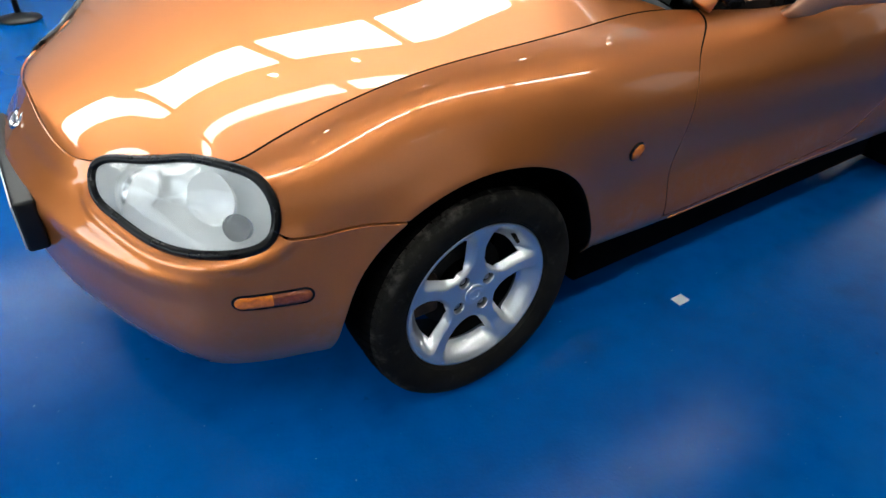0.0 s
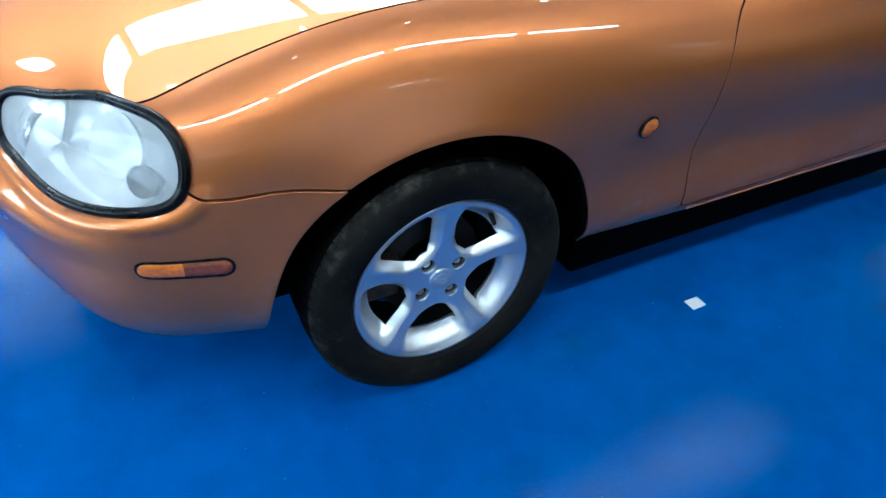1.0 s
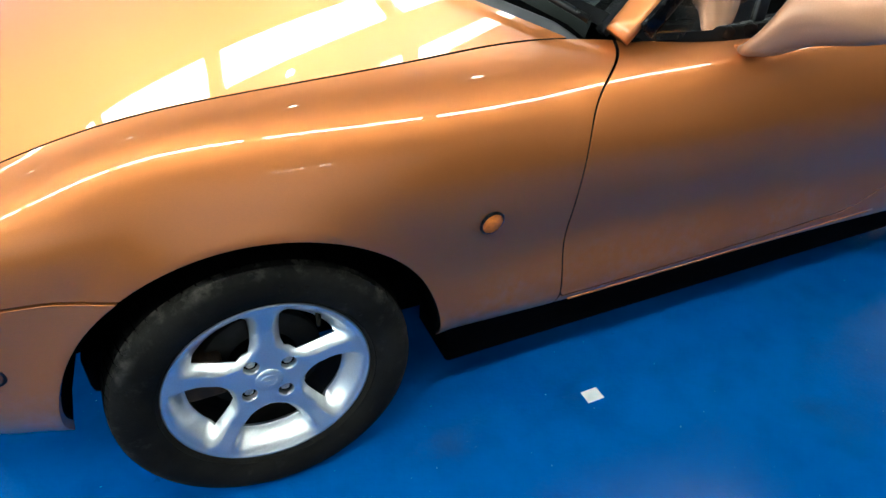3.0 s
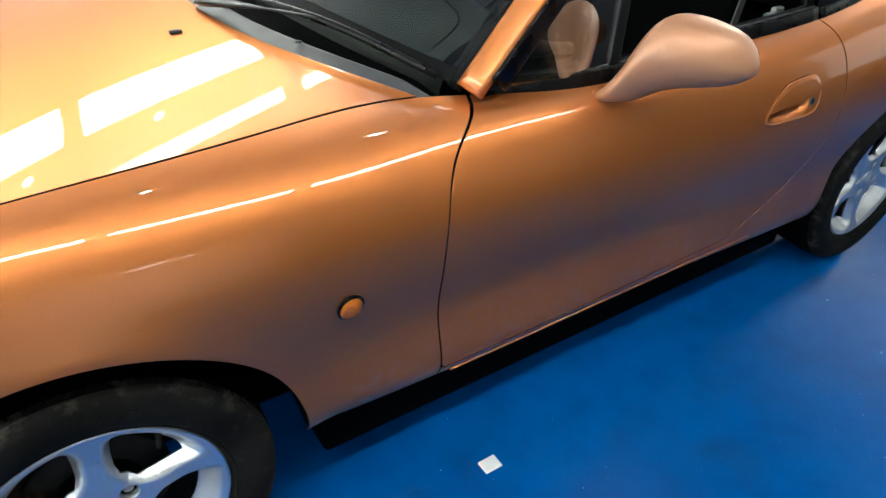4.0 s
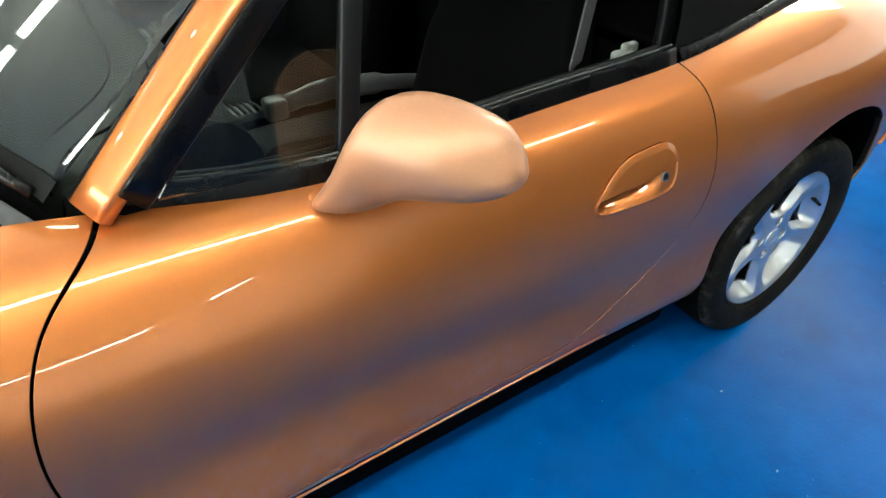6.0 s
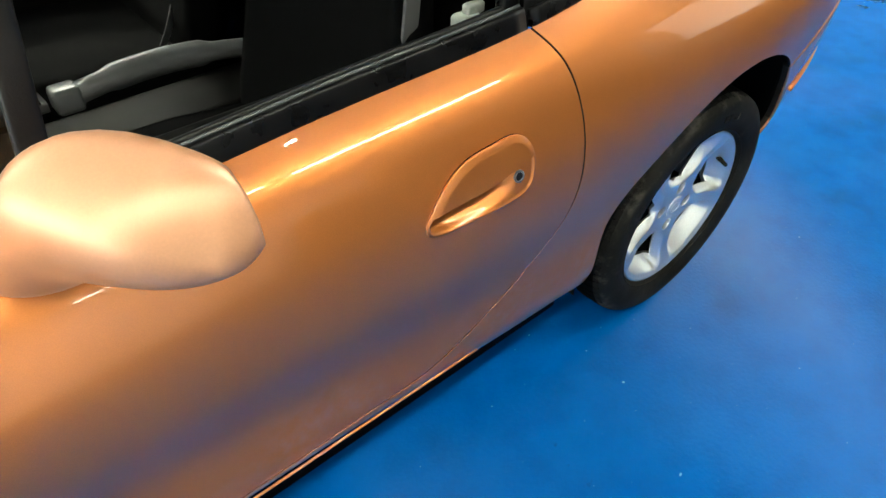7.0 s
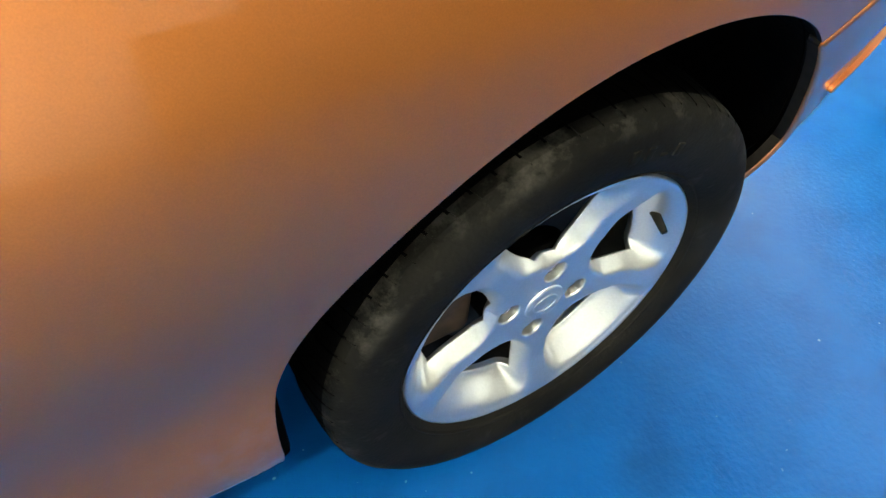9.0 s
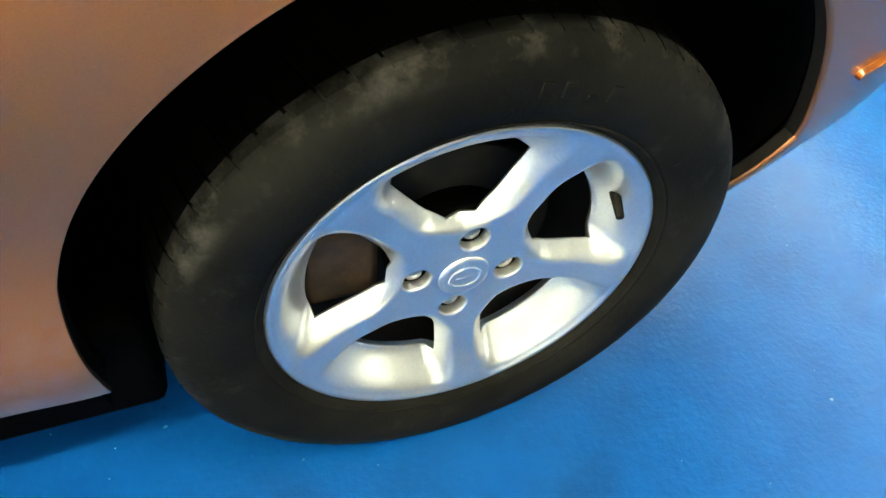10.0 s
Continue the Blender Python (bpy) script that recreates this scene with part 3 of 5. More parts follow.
GUIDES = [
    # lower edge
    guide([(-0.770, 0, 0.20), (-0.720, -0.30, 0.205), (-0.620, -0.535, 0.215), (-0.525, -0.645, 0.225)],
          (0.705, 0.725, 0.745, 0.768, 0.780, 0.783, 0.786, 0.794, 0.793, 0.777, 0.735, 0.610),
          (0.240, 0.250, 0.262, 0.270, 0.270, 0.270, 0.268, 0.264, 0.262, 0.272, 0.290, 0.30),
          [(3.02, -0.36, 0.31), (3.06, 0, 0.31)]),
    # sill, lower bumper
    guide([(-0.815, 0, 0.30), (-0.765, -0.30, 0.30), (-0.660, -0.56, 0.30), (-0.550, -0.690, 0.30)],
          (0.750, 0.775, 0.784, 0.792, 0.797, 0.798, 0.802, 0.809, 0.808, 0.795, 0.762, 0.660),
          (0.305, 0.308, 0.308, 0.308, 0.308, 0.308, 0.308, 0.308, 0.312, 0.325, 0.345, 0.36),
          [(3.06, -0.38, 0.36), (3.10, 0, 0.36)]),
    # waist
    guide([(-0.825, 0, 0.44), (-0.780, -0.305, 0.44), (-0.683, -0.57, 0.445), (-0.548, -0.728, 0.45)],
          (0.771, 0.800, 0.805, 0.800, 0.784, 0.785, 0.804, 0.816, 0.808, 0.804, 0.785, 0.695),
          (0.445, 0.435, 0.43, 0.43, 0.43, 0.43, 0.43, 0.43, 0.435, 0.445, 0.455, 0.46),
          [(3.10, -0.40, 0.45), (3.14, 0, 0.45)]),
    # widest line
    guide([(-0.820, 0, 0.525), (-0.778, -0.32, 0.520), (-0.684, -0.565, 0.520), (-0.546, -0.724, 0.535)],
          (0.765, 0.808, 0.828, 0.823, 0.805, 0.815, 0.838, 0.848, 0.840, 0.833, 0.802, 0.722),
          (0.55, 0.56, 0.57, 0.57, 0.56, 0.56, 0.565, 0.57, 0.575, 0.58, 0.58, 0.575),
          [(3.11, -0.40, 0.57), (3.15, 0, 0.57)]),
    # upper side
    guide([(-0.790, 0, 0.575), (-0.735, -0.335, 0.57), (-0.640, -0.525, 0.575), (-0.515, -0.690, 0.60)],
          (0.752, 0.802, 0.828, 0.824, 0.804, 0.815, 0.838, 0.851, 0.848, 0.838, 0.803, 0.718),
          (0.62, 0.65, 0.665, 0.665, 0.66, 0.655, 0.66, 0.67, 0.675, 0.68, 0.675, 0.66),
          [(3.09, -0.39, 0.66), (3.13, 0, 0.66)]),
    # under the shoulder
    guide([(-0.767, 0, 0.612), (-0.712, -0.345, 0.603), (-0.605, -0.505, 0.622), (-0.500, -0.668, 0.652)],
          (0.728, 0.775, 0.798, 0.792, 0.768, 0.789, 0.818, 0.830, 0.827, 0.814, 0.775, 0.690),
          (0.675, 0.725, 0.748, 0.745, 0.73, 0.722, 0.733, 0.748, 0.757, 0.760, 0.755, 0.735),
          [(3.05, -0.36, 0.735), (3.09, 0, 0.735)]),
    # shoulder
    guide([(-0.748, 0, 0.640), (-0.698, -0.355, 0.622), (-0.580, -0.497, 0.652), (-0.488, -0.652, 0.682)],
          (0.690, 0.730, 0.748, 0.732, 0.708, 0.750, 0.785, 0.797, 0.783, 0.757, 0.708, 0.620),
          (0.710, 0.775, 0.803, 0.803, 0.790, 0.777, 0.793, 0.810, 0.828, 0.832, 0.815, 0.785),
          [(3.00, -0.33, 0.78), (3.04, 0, 0.78)]),
    # hood line and waist line
    guide([(-0.735, 0, 0.660), (-0.688, -0.362, 0.634), (-0.562, -0.500, 0.672), (-0.480, -0.640, 0.697)],
          (0.652, 0.683, 0.696, 0.669, 0.627, 0.703, 0.733, 0.742, 0.700, 0.645, 0.580, 0.470),
          (0.724, 0.795, 0.827, 0.829, 0.818, 0.798, 0.822, 0.845, 0.868, 0.870, 0.850, 0.815),
          [(2.93, -0.28, 0.80), (2.96, 0, 0.80)]),
]
NU, NV = 460, 92
G = np.array(GUIDES)                                   # guide, station, xyz
step_u = np.linalg.norm(np.diff(G, axis=1), axis=2).mean(0)
step_v = np.linalg.norm(np.diff(G, axis=0), axis=2)[:, 4:-2].mean(1)
KU, KV = np.r_[0, np.cumsum(step_u)], np.r_[0, np.cumsum(step_v)]
us, vs = np.linspace(0, KU[-1], NU), np.linspace(0, KV[-1], NV)
along = spline(KU, G.transpose(1, 0, 2), us)           # u, guide, xyz
BAND = spline(KV, along.transpose(1, 0, 2), vs).transpose(1, 0, 2)
for cx in (0.0, WB):                                   # a soft flare round each arch
    r = np.hypot(BAND[..., 0] - cx, BAND[..., 2] - HUB)
    BAND[..., 1] -= (0.007 if cx < 1 else 0.002) * np.exp(-((r - R_ARCH) / 0.035) ** 2)


def with_normals(p, sign=1):
    du, dv = np.gradient(p, axis=0), np.gradient(p, axis=1)
    n = np.cross(du, dv) * sign
    n /= np.maximum(np.linalg.norm(n, axis=2, keepdims=True), 1e-9)
    return grid_polys(p, n)


BAND = with_normals(BAND)
if BAND[NU // 2, NV // 2, 4] > 0:
    BAND[..., 3:] *= -1
EDGE = BAND[:, -1, :3]                                 # the top line, nose to tail

GAP = 0.0024
front_arch = lambda p: np.hypot(p[:, 0], p[:, 2] - HUB) - R_ARCH
RX, RA, RZ = 2.280, 0.360, 0.378                                  # centre and half-length of the rear opening
def full(a, b):
    """A rounder-shouldered ellipse ahead of the hub, a plain one behind it."""
    p = np.where(np.asarray(a) < 0, 2.08, 2.0)
    return (np.abs(a) ** p + np.abs(b) ** p) ** (1 / p)


rear_half = lambda p: np.where(p[:, 0] < RX, RA - np.clip(0.42 - p[:, 2], 0, 0.12) * 0.10, RA)
rear_arch = lambda p: (full((p[:, 0] - RX) / rear_half(p), (p[:, 2] - HUB) / RZ) - 1) * R_ARCH
rear_leg = lambda p: np.where(p[:, 0] > RX, RA - np.maximum(0.40 - p[:, 2], 0) * 0.65, rear_half(p))
arch_f = lambda p: np.where(p[:, 2] < HUB, np.abs(p[:, 0]) - R_ARCH, front_arch(p))
arch_r = lambda p: np.where(p[:, 2] < HUB, np.abs(p[:, 0] - RX) - rear_leg(p), np.where((p[:, 0] > RX) & (p[:, 2] < 0.40), np.minimum(np.maximum(rear_arch(p), p[:, 0] - RX - rear_leg(p)), 9), rear_arch(p)))

DOOR_F = [(0.640, 0.10), (0.640, 0.30), (0.639, 0.40), (0.637, 0.50), (0.636, 0.58), (0.643, 0.647), (0.662, 0.707), (0.690, 0.746), (0.716, 0.767), (0.746, 0.786), (0.785, 0.808), (0.84, 0.842)]
DOOR_R = [(1.42, 0.318), (1.50, 0.325), (1.57, 0.350), (1.64, 0.388), (1.692, 0.424), (1.729, 0.466), (1.759, 0.53), (1.774, 0.60), (1.779, 0.68),
          (1.777, 0.75), (1.768, 0.797), (1.757, 0.827), (1.743, 0.850), (1.72, 0.90)]
BUMPER_F = [(0.10, 0.562), (-0.19, 0.571), (-0.32, 0.579), (-0.443, 0.590), (-0.465, 0.62), (-0.50, 0.70), (-0.52, 0.78)]
BUMPER_R = [(2.30, 0.55), (2.518, 0.577), (2.62, 0.610), (2.71, 0.637), (2.90, 0.655), (3.30, 0.66)]


def fine(pts, n=60):
    return smooth_path([(x, 0, z) for x, z in pts], n)[:, [0, 2]]


door_front = curve_dist(fine(DOOR_F))                  # minus before the door
front_line = fine(DOOR_F)
door_ring = curve_dist(np.vstack([[(1.30, 0.310), (1.10, 0.302), (0.80, 0.297), (0.70, 0.296), (0.645, 0.297)], front_line[front_line[:, 1] > 0.30], fine(DOOR_R)[::-1]]), True)
bumper_front = curve_dist(fine(BUMPER_F))              # minus below
bumper_rear = curve_dist(fine(BUMPER_R))               # minus above
flip_if = lambda f, p, want: f if (f(np.array([p])) > 0)[0] == want else (lambda q: -f(q))
behind_gap = flip_if(door_front, (0.9, -0.8, 0.5), True)
over_b = flip_if(bumper_front, (-0.1, -0.8, 0.65), True)
before_r = flip_if(bumper_rear, (2.3, -0.8, 0.7), True)
over_bumper = lambda p: np.where(p[:, 0] > 0.0, 0.5, over_b(p))
before_rear = lambda p: np.where(p[:, 0] < WB, 0.5, before_r(p))

# head lamp outline, seen along its own axis
LAMP_AT = Vector((-0.57, -0.57, 0.600))
LAMP_N = Vector((-0.66, -0.58, 0.48)).normalized()
LAMP_X = Vector((0, 0, 1)).cross(LAMP_N).normalized()
LAMP_Y = LAMP_N.cross(LAMP_X)
LAMP_RING = [(-0.676, -0.388, 0.6245), (-0.688, -0.409, 0.591), (-0.672, -0.482, 0.566), (-0.635, -0.587, 0.5535), (-0.540, -0.7105, 0.5565),
             (-0.4525, -0.743, 0.5815), (-0.434, -0.732, 0.636), (-0.447, -0.695, 0.6825), (-0.480, -0.647, 0.6945), (-0.5295, -0.555, 0.683), (-0.6045, -0.4545, 0.6545)]


def lamp_uv(p):
    q = np.asarray(p)[:, :3] - np.array(LAMP_AT)
    return q @ np.array(LAMP_X), q @ np.array(LAMP_Y)


lx, ly_ = lamp_uv(np.array(LAMP_RING))
ring = np.stack([lx, ly_], 1)
ring = smooth_path([(a, 0, b) for a, b in np.vstack([ring, ring, ring, ring[:1]])], 3 * 132 + 1)[132:265, [0, 2]]
lamp_dist2 = curve_dist(ring, True)


def lamp_dist(p):
    a, b = lamp_uv(p)
    d = lamp_dist2(np.stack([a, 0 * a, b], 1))
    return np.where((p[:, 0] < -0.38) & (p[:, 1] < 0), d, 0.5)


# a soft ledge in the bumper round the lamp's lower edge
ledge = lamp_dist(BAND.reshape(-1, 6)).reshape(NU, NV)
low_side = np.clip((0.60 - BAND[..., 2]) / 0.03, 0, 1)
BAND[..., :3] += BAND[..., 3:] * (0.007 * low_side * np.exp(-((ledge - 0.022) / 0.013) ** 2))[..., None]
BAND = with_normals(BAND[..., :3])
if BAND[NU // 2, NV // 2, 4] > 0:
    BAND[..., 3:] *= -1
PROUD = BAND.copy()                                    # the bumpers stand a little proud
PROUD[..., :3] += PROUD[..., 3:] * 0.003


def more(f, d):
    return lambda p: f(p) - d


def less(f, d):
    return lambda p: -f(p) - d


# ---- body panels ----
def both_sides(name, fields, depth, label, parent=car, material=PAINT):
    polys = cut(BAND, fields)
    left = part(name, sheet(name, polys, depth, 0.0007, False, True), material, parent, label)
    right = part(name, sheet(name, mirrored(polys), depth, 0.0007, False, True), material, parent, label)
    return left, right


fenders = both_sides("front_fender", [more(over_bumper, GAP), less(behind_gap, GAP), arch_f, more(lamp_dist, 0.002)], 0.006, "")
handle_ring = curve_dist(fine([(1.478, 0.683), (1.480, 0.668), (1.497, 0.660), (1.560, 0.6565), (1.632, 0.658), (1.660, 0.668), (1.6725, 0.695), (1.669, 0.730),
                               (1.652, 0.748), (1.610, 0.751), (1.555, 0.744), (1.515, 0.723), (1.492, 0.700), (1.478, 0.683)], 120), True)
doors = both_sides("door", [less(door_ring, GAP), handle_ring], 0.006, "copper door with a body-coloured mirror and a flush handle")
quarters = both_sides("rear_quarter_panel", [more(door_ring, GAP), more(behind_gap, GAP), arch_r, more(before_rear, GAP)], 0.006, "")
nose = cut(PROUD, [less(over_bumper, GAP), less(behind_gap, GAP), arch_f, more(lamp_dist, -0.001), lambda p: 0.3 - p[:, 0]])
front_bumper = part("front_bumper", sheet("front_bumper", nose + mirrored(nose), 0.018), PAINT, car)
tail = cut(PROUD, [less(before_rear, GAP), arch_r, lambda p: p[:, 0] - 2.4])
rear_bumper = part("rear_bumper", sheet("rear_bumper", tail + mirrored(tail), 0.018, 0.004, False, True), PAINT, car)


def crowned(edge, centre_x, centre_z, x0, x1, rear_line, nx=110, ny=90, power=2.3, slope=0.0):
    """A crowned panel between the body's top line and its mirror image."""
    ex, ey, ez = edge[:, 0], -edge[:, 1], edge[:, 2]
    t = np.linspace(-1, 1, ny)
    p = np.zeros((nx, ny, 3))
    for j, s in enumerate(t):
        xe = rear_line(abs(s))
        xs_ = x0 + (xe - x0) * np.linspace(0, 1, nx) ** 1.25
        yy, ze = np.interp(xs_, ex, ey), np.interp(xs_, ex, ez)
        zc = spline(centre_x, centre_z, np.clip(xs_, centre_x[0], centre_x[-1]))
        p[:, j, 0], p[:, j, 1] = xs_, yy * s
        p[:, j, 2] = ze + (zc - ze) * (1 - abs(s) ** power)
    g = with_normals(p)
    g[..., 3:] *= np.sign(g[nx // 2, ny // 2, 5])
    return g


front_edge = EDGE[:np.argmax(EDGE[:, 0] > 0.9)]
front_edge = front_edge[np.r_[True, np.diff(front_edge[:, 0]) > 1e-5]]
HOOD_X = (-0.735, -0.66, -0.52, -0.30, 0.0, 0.30, 0.55, 0.80)
HOOD_Z = (0.661, 0.690, 0.737, 0.797, 0.848, 0.876, 0.890, 0.895)
hood_rear = lambda s: 0.452 + 0.24 * s ** 2.6
hood_grid = crowned(front_edge, HOOD_X, HOOD_Z, float(front_edge[0, 0]) + 0.004, 0.69, hood_rear)
hood_in = lambda p: (np.interp(p[:, 0], front_edge[:, 0], -front_edge[:, 1]) - np.abs(p[:, 1])) - 0.0065
both_lamps = lambda p: lamp_dist(p * np.array([1, -1, 1, 1, 1, 1]) if p.shape[1] == 6 else p * np.array([1, -1, 1]))
hood = part("hood", sheet("hood", cut(hood_grid, [hood_in, more(lamp_dist, 0.002), more(both_lamps, 0.002)]), 0.006, 0.0007, False, True), PAINT, car)

back_edge = EDGE[np.argmax(EDGE[:, 0] > 2.1):]
back_edge = back_edge[np.r_[True, np.diff(back_edge[:, 0]) > 1e-5]]
deck_rear = lambda s: float(back_edge[-1, 0]) - 0.002
deck_grid = crowned(back_edge, (2.1, 2.4, 2.7, 2.96), (0.90, 0.905, 0.885, 0.80), 2.12, 2.9, deck_rear, 50, 40)
part("boot_lid", sheet("boot_lid", cut(deck_grid, []), 0.016), PAINT, car)

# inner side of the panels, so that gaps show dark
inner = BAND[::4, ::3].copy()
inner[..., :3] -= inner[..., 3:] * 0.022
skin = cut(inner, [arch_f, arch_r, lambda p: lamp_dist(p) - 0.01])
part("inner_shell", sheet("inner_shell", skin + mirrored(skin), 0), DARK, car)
# dark plates added inside the nose to close the view through the lamp gap
part("nose_gap_filler", shape("nose_gap_filler", box((-0.62, -0.50, 0.40), (-0.36, 0.50, 0.425), 0.006)), DARK, car)
part("nose_gap_filler", shape("nose_gap_filler", box((-0.53, -0.66, 0.43), (-0.36, 0.66, 0.45), 0.006)), DARK, car)
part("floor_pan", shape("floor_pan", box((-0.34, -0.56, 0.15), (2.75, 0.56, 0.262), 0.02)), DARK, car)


def y_at(x, z):
    q = BAND[..., [0, 2]] - np.array([x, z])
    i = np.unravel_index((q * q).sum(2).argmin(), q.shape[:2])
    return -BAND[i][1]


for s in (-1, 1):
    # sill boxes, reaching low and far back to darken the underside as well
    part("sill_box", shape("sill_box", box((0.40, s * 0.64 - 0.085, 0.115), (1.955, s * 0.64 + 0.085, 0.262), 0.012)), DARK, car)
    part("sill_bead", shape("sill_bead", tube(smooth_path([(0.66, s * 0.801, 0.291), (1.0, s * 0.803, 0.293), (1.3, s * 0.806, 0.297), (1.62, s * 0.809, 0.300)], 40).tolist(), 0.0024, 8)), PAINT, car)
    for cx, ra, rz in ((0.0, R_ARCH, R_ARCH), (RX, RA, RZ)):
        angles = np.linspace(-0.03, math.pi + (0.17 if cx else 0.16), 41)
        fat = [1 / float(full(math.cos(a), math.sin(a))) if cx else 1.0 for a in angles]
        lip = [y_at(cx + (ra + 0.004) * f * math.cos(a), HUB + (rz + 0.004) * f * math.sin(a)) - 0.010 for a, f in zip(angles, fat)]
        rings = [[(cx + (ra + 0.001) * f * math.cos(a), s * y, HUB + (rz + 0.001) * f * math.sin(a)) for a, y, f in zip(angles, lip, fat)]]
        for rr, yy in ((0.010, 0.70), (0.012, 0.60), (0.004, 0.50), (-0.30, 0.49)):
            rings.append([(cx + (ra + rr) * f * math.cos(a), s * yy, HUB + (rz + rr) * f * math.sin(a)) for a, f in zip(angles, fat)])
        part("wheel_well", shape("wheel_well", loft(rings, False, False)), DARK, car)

# ---- wheels ----
def wheel_grid(spoke0):
    rs = np.concatenate([np.linspace(0.0, 0.145, 42), np.linspace(0.148, 0.195, 24)])
    th = np.linspace(0, 2 * math.pi, 361)
    r, a = np.meshgrid(rs, th, indexing="ij")
    k = np.mod(a - spoke0 + math.pi / 5, 2 * math.pi / 5) - math.pi / 5
    off = np.abs(r * np.sin(k))
    return r, a, k, off


def smoothstep(a, b, x):
    t = np.clip((x - a) / (b - a), 0, 1)
    return t * t * (3 - 2 * t)


def spoke_half(r):
    return 0.0235 + 0.004 * smoothstep(0.12, 0.18, r) + 0.012 * (1 - smoothstep(0.06, 0.10, r))


def make_wheel(spoke0, nut0):
    """A five-spoke wheel with its face towards -y, round the origin."""
    r, a, k, off = wheel_grid(spoke0)
    w = spoke_half(r)
    on = 1 - smoothstep(w - 0.014, w + 0.017, off)
    spoke_d = 0.020 - 0.004 * smoothstep(0.05, 0.11, r) - 0.014 * smoothstep(0.12, 0.183, r)
    dish_d = 0.046 - 0.042 * smoothstep(0.146, 0.186, r)
    inside = smoothstep(0.060, 0.092, r)
    depth = spoke_d * (1 - inside) + inside * (spoke_d * on + dish_d * (1 - on))
    lip = smoothstep(0.184, 0.188, r)
    depth = depth * (1 - lip) + 0.001 * lip + 0.006 * smoothstep(0.192, 0.196, r)
    r = r * (1 + 0.02 * smoothstep(0.10, 0.19, r))
    p = np.stack([r * np.cos(a), depth, r * np.sin(a)], 2)
    g = with_normals(p)
    g[..., 3:] *= -np.sign(g[20, 10, 4])
    g[0, :, 3:] = (0, -1, 0)
    g[:, -1] = g[:, 0]

    def window(q):
        rr, aa = np.hypot(q[:, 0], q[:, 2]), np.arctan2(q[:, 2], q[:, 0])
        kk = np.mod(aa - spoke0, 2 * math.pi / 5) - math.pi / 5
        side = rr * np.sin(math.pi / 5 - np.abs(kk)) - spoke_half(rr) - 0.004
        d = np.minimum(np.minimum(side, rr * np.cos(kk) - 0.0775), 0.153 - rr)
        return -d

    def nut_hole(q):
        d = 1.0
        for i in range(4):
            b = nut0 + i * math.pi / 2
            d = np.minimum(d, np.hypot(q[:, 0] - 0.05 * math.cos(b), q[:, 2] - 0.05 * math.sin(b)))
        return d - 0.0172

    polys = cut(g, [window, nut_hole])
    wheel = new("wheel", sheet("wheel", polys, 0.014, 0.003))
    wheel.data.materials.append(ALLOY)
    wheel["label"] = "silver five-spoke alloy wheel with a worn black tyre"
    tyre_prof = [(0.188, 0.012), (0.197, 0.005), (0.202, -0.001), (0.211, -0.008), (0.232, -0.014), (0.254, -0.014), (0.269, -0.010), (0.2775, -0.003),
                 (0.2825, 0.010), (0.2840, 0.030), (0.2855, 0.060), (0.2858, 0.092), (0.2855, 0.125), (0.284, 0.155), (0.280, 0.175), (0.255, 0.19), (0.22, 0.185), (0.19, 0.172)]
    bm = turned(tyre_prof, 120)
    for v in bm.verts:
        if v.co.z < -0.255:                            # flattened where it stands
            v.co.z = max(v.co.z, -HUB + 0.0006)
    me = shape("tyre", bm)
    me.materials.append(RUBBER)
    me.materials.append(TREAD)
    for f in me.polygons:
        f.material_index = int(math.hypot(f.center.x, f.center.z) > 0.2735 and f.center.y > 0.009)
    tyre = part("tyre", me, RUBBER, wheel, "black rubber tyre with dusty scuffed sidewall")
    # tread blocks at the shoulder, and raised sidewall rings
    bm = bmesh.new()
    for i in range(72):
        rows_ = []
        for rr, yy in ((0.2750, -0.0035), (0.2800, 0.002), (0.2835, 0.0140), (0.2858, 0.030), (0.2875, 0.060), (0.2870, 0.075)):
            b = 2 * math.pi * i / 72 + yy * 0.9
            rows_.append([((rr + h) * math.cos(b + d), yy, (rr + h) * math.sin(b + d)) for d, h in ((-0.040, -0.006), (-0.038, 0.0008), (0.038, 0.0008), (0.040, -0.006))])
        vv = [[bm.verts.new(q) for q in row] for row in rows_]
        for p_, q_ in zip(vv, vv[1:]):
            for k in range(3):
                bm.faces.new((p_[k], p_[k + 1], q_[k + 1], q_[k]))
        bm.faces.new(vv[0])
        bm.faces.new(vv[-1][::-1])
    bmesh.ops.recalc_face_normals(bm, faces=bm.faces[:])
    for v in bm.verts:
        if v.co.z < -HUB + 0.001:
            v.co.z = -HUB + 0.001
    me = shape("tread", bm, False)
    me.materials.append(TREAD)
    me.materials.append(RUBBER)
    for f in me.polygons:
        f.material_index = int(f.center.y < 0.009 and math.hypot(f.center.x, f.center.z) > 0.2765)
    part("tread", me, TREAD, tyre)
    for rr, dep in ((0.2065, -0.0055), (0.262, -0.0095)):
        part("sidewall_ring", shape("sidewall_ring", turned([(rr - 0.0016, dep + 0.002), (rr - 0.0008, dep - 0.0012), (rr + 0.0008, dep - 0.0012), (rr + 0.0016, dep + 0.002)], 96)), RUBBER, tyre)
    for a0, wide, tall in ((84, 0.010, 0.014), (79.5, 0.010, 0.014), (74, 0.009, 0.004), (69.5, 0.010, 0.014)):
        bm = box((-wide / 2, -0.0155, 0.234), (wide / 2, -0.012, 0.234 + tall), 0.001)
        bmesh.ops.rotate(bm, verts=bm.verts[:], matrix=Matrix.Rotation(radians(90 - a0), 3, "Y"))
        part("raised_mark", shape("raised_mark", bm), RUBBER, tyre)
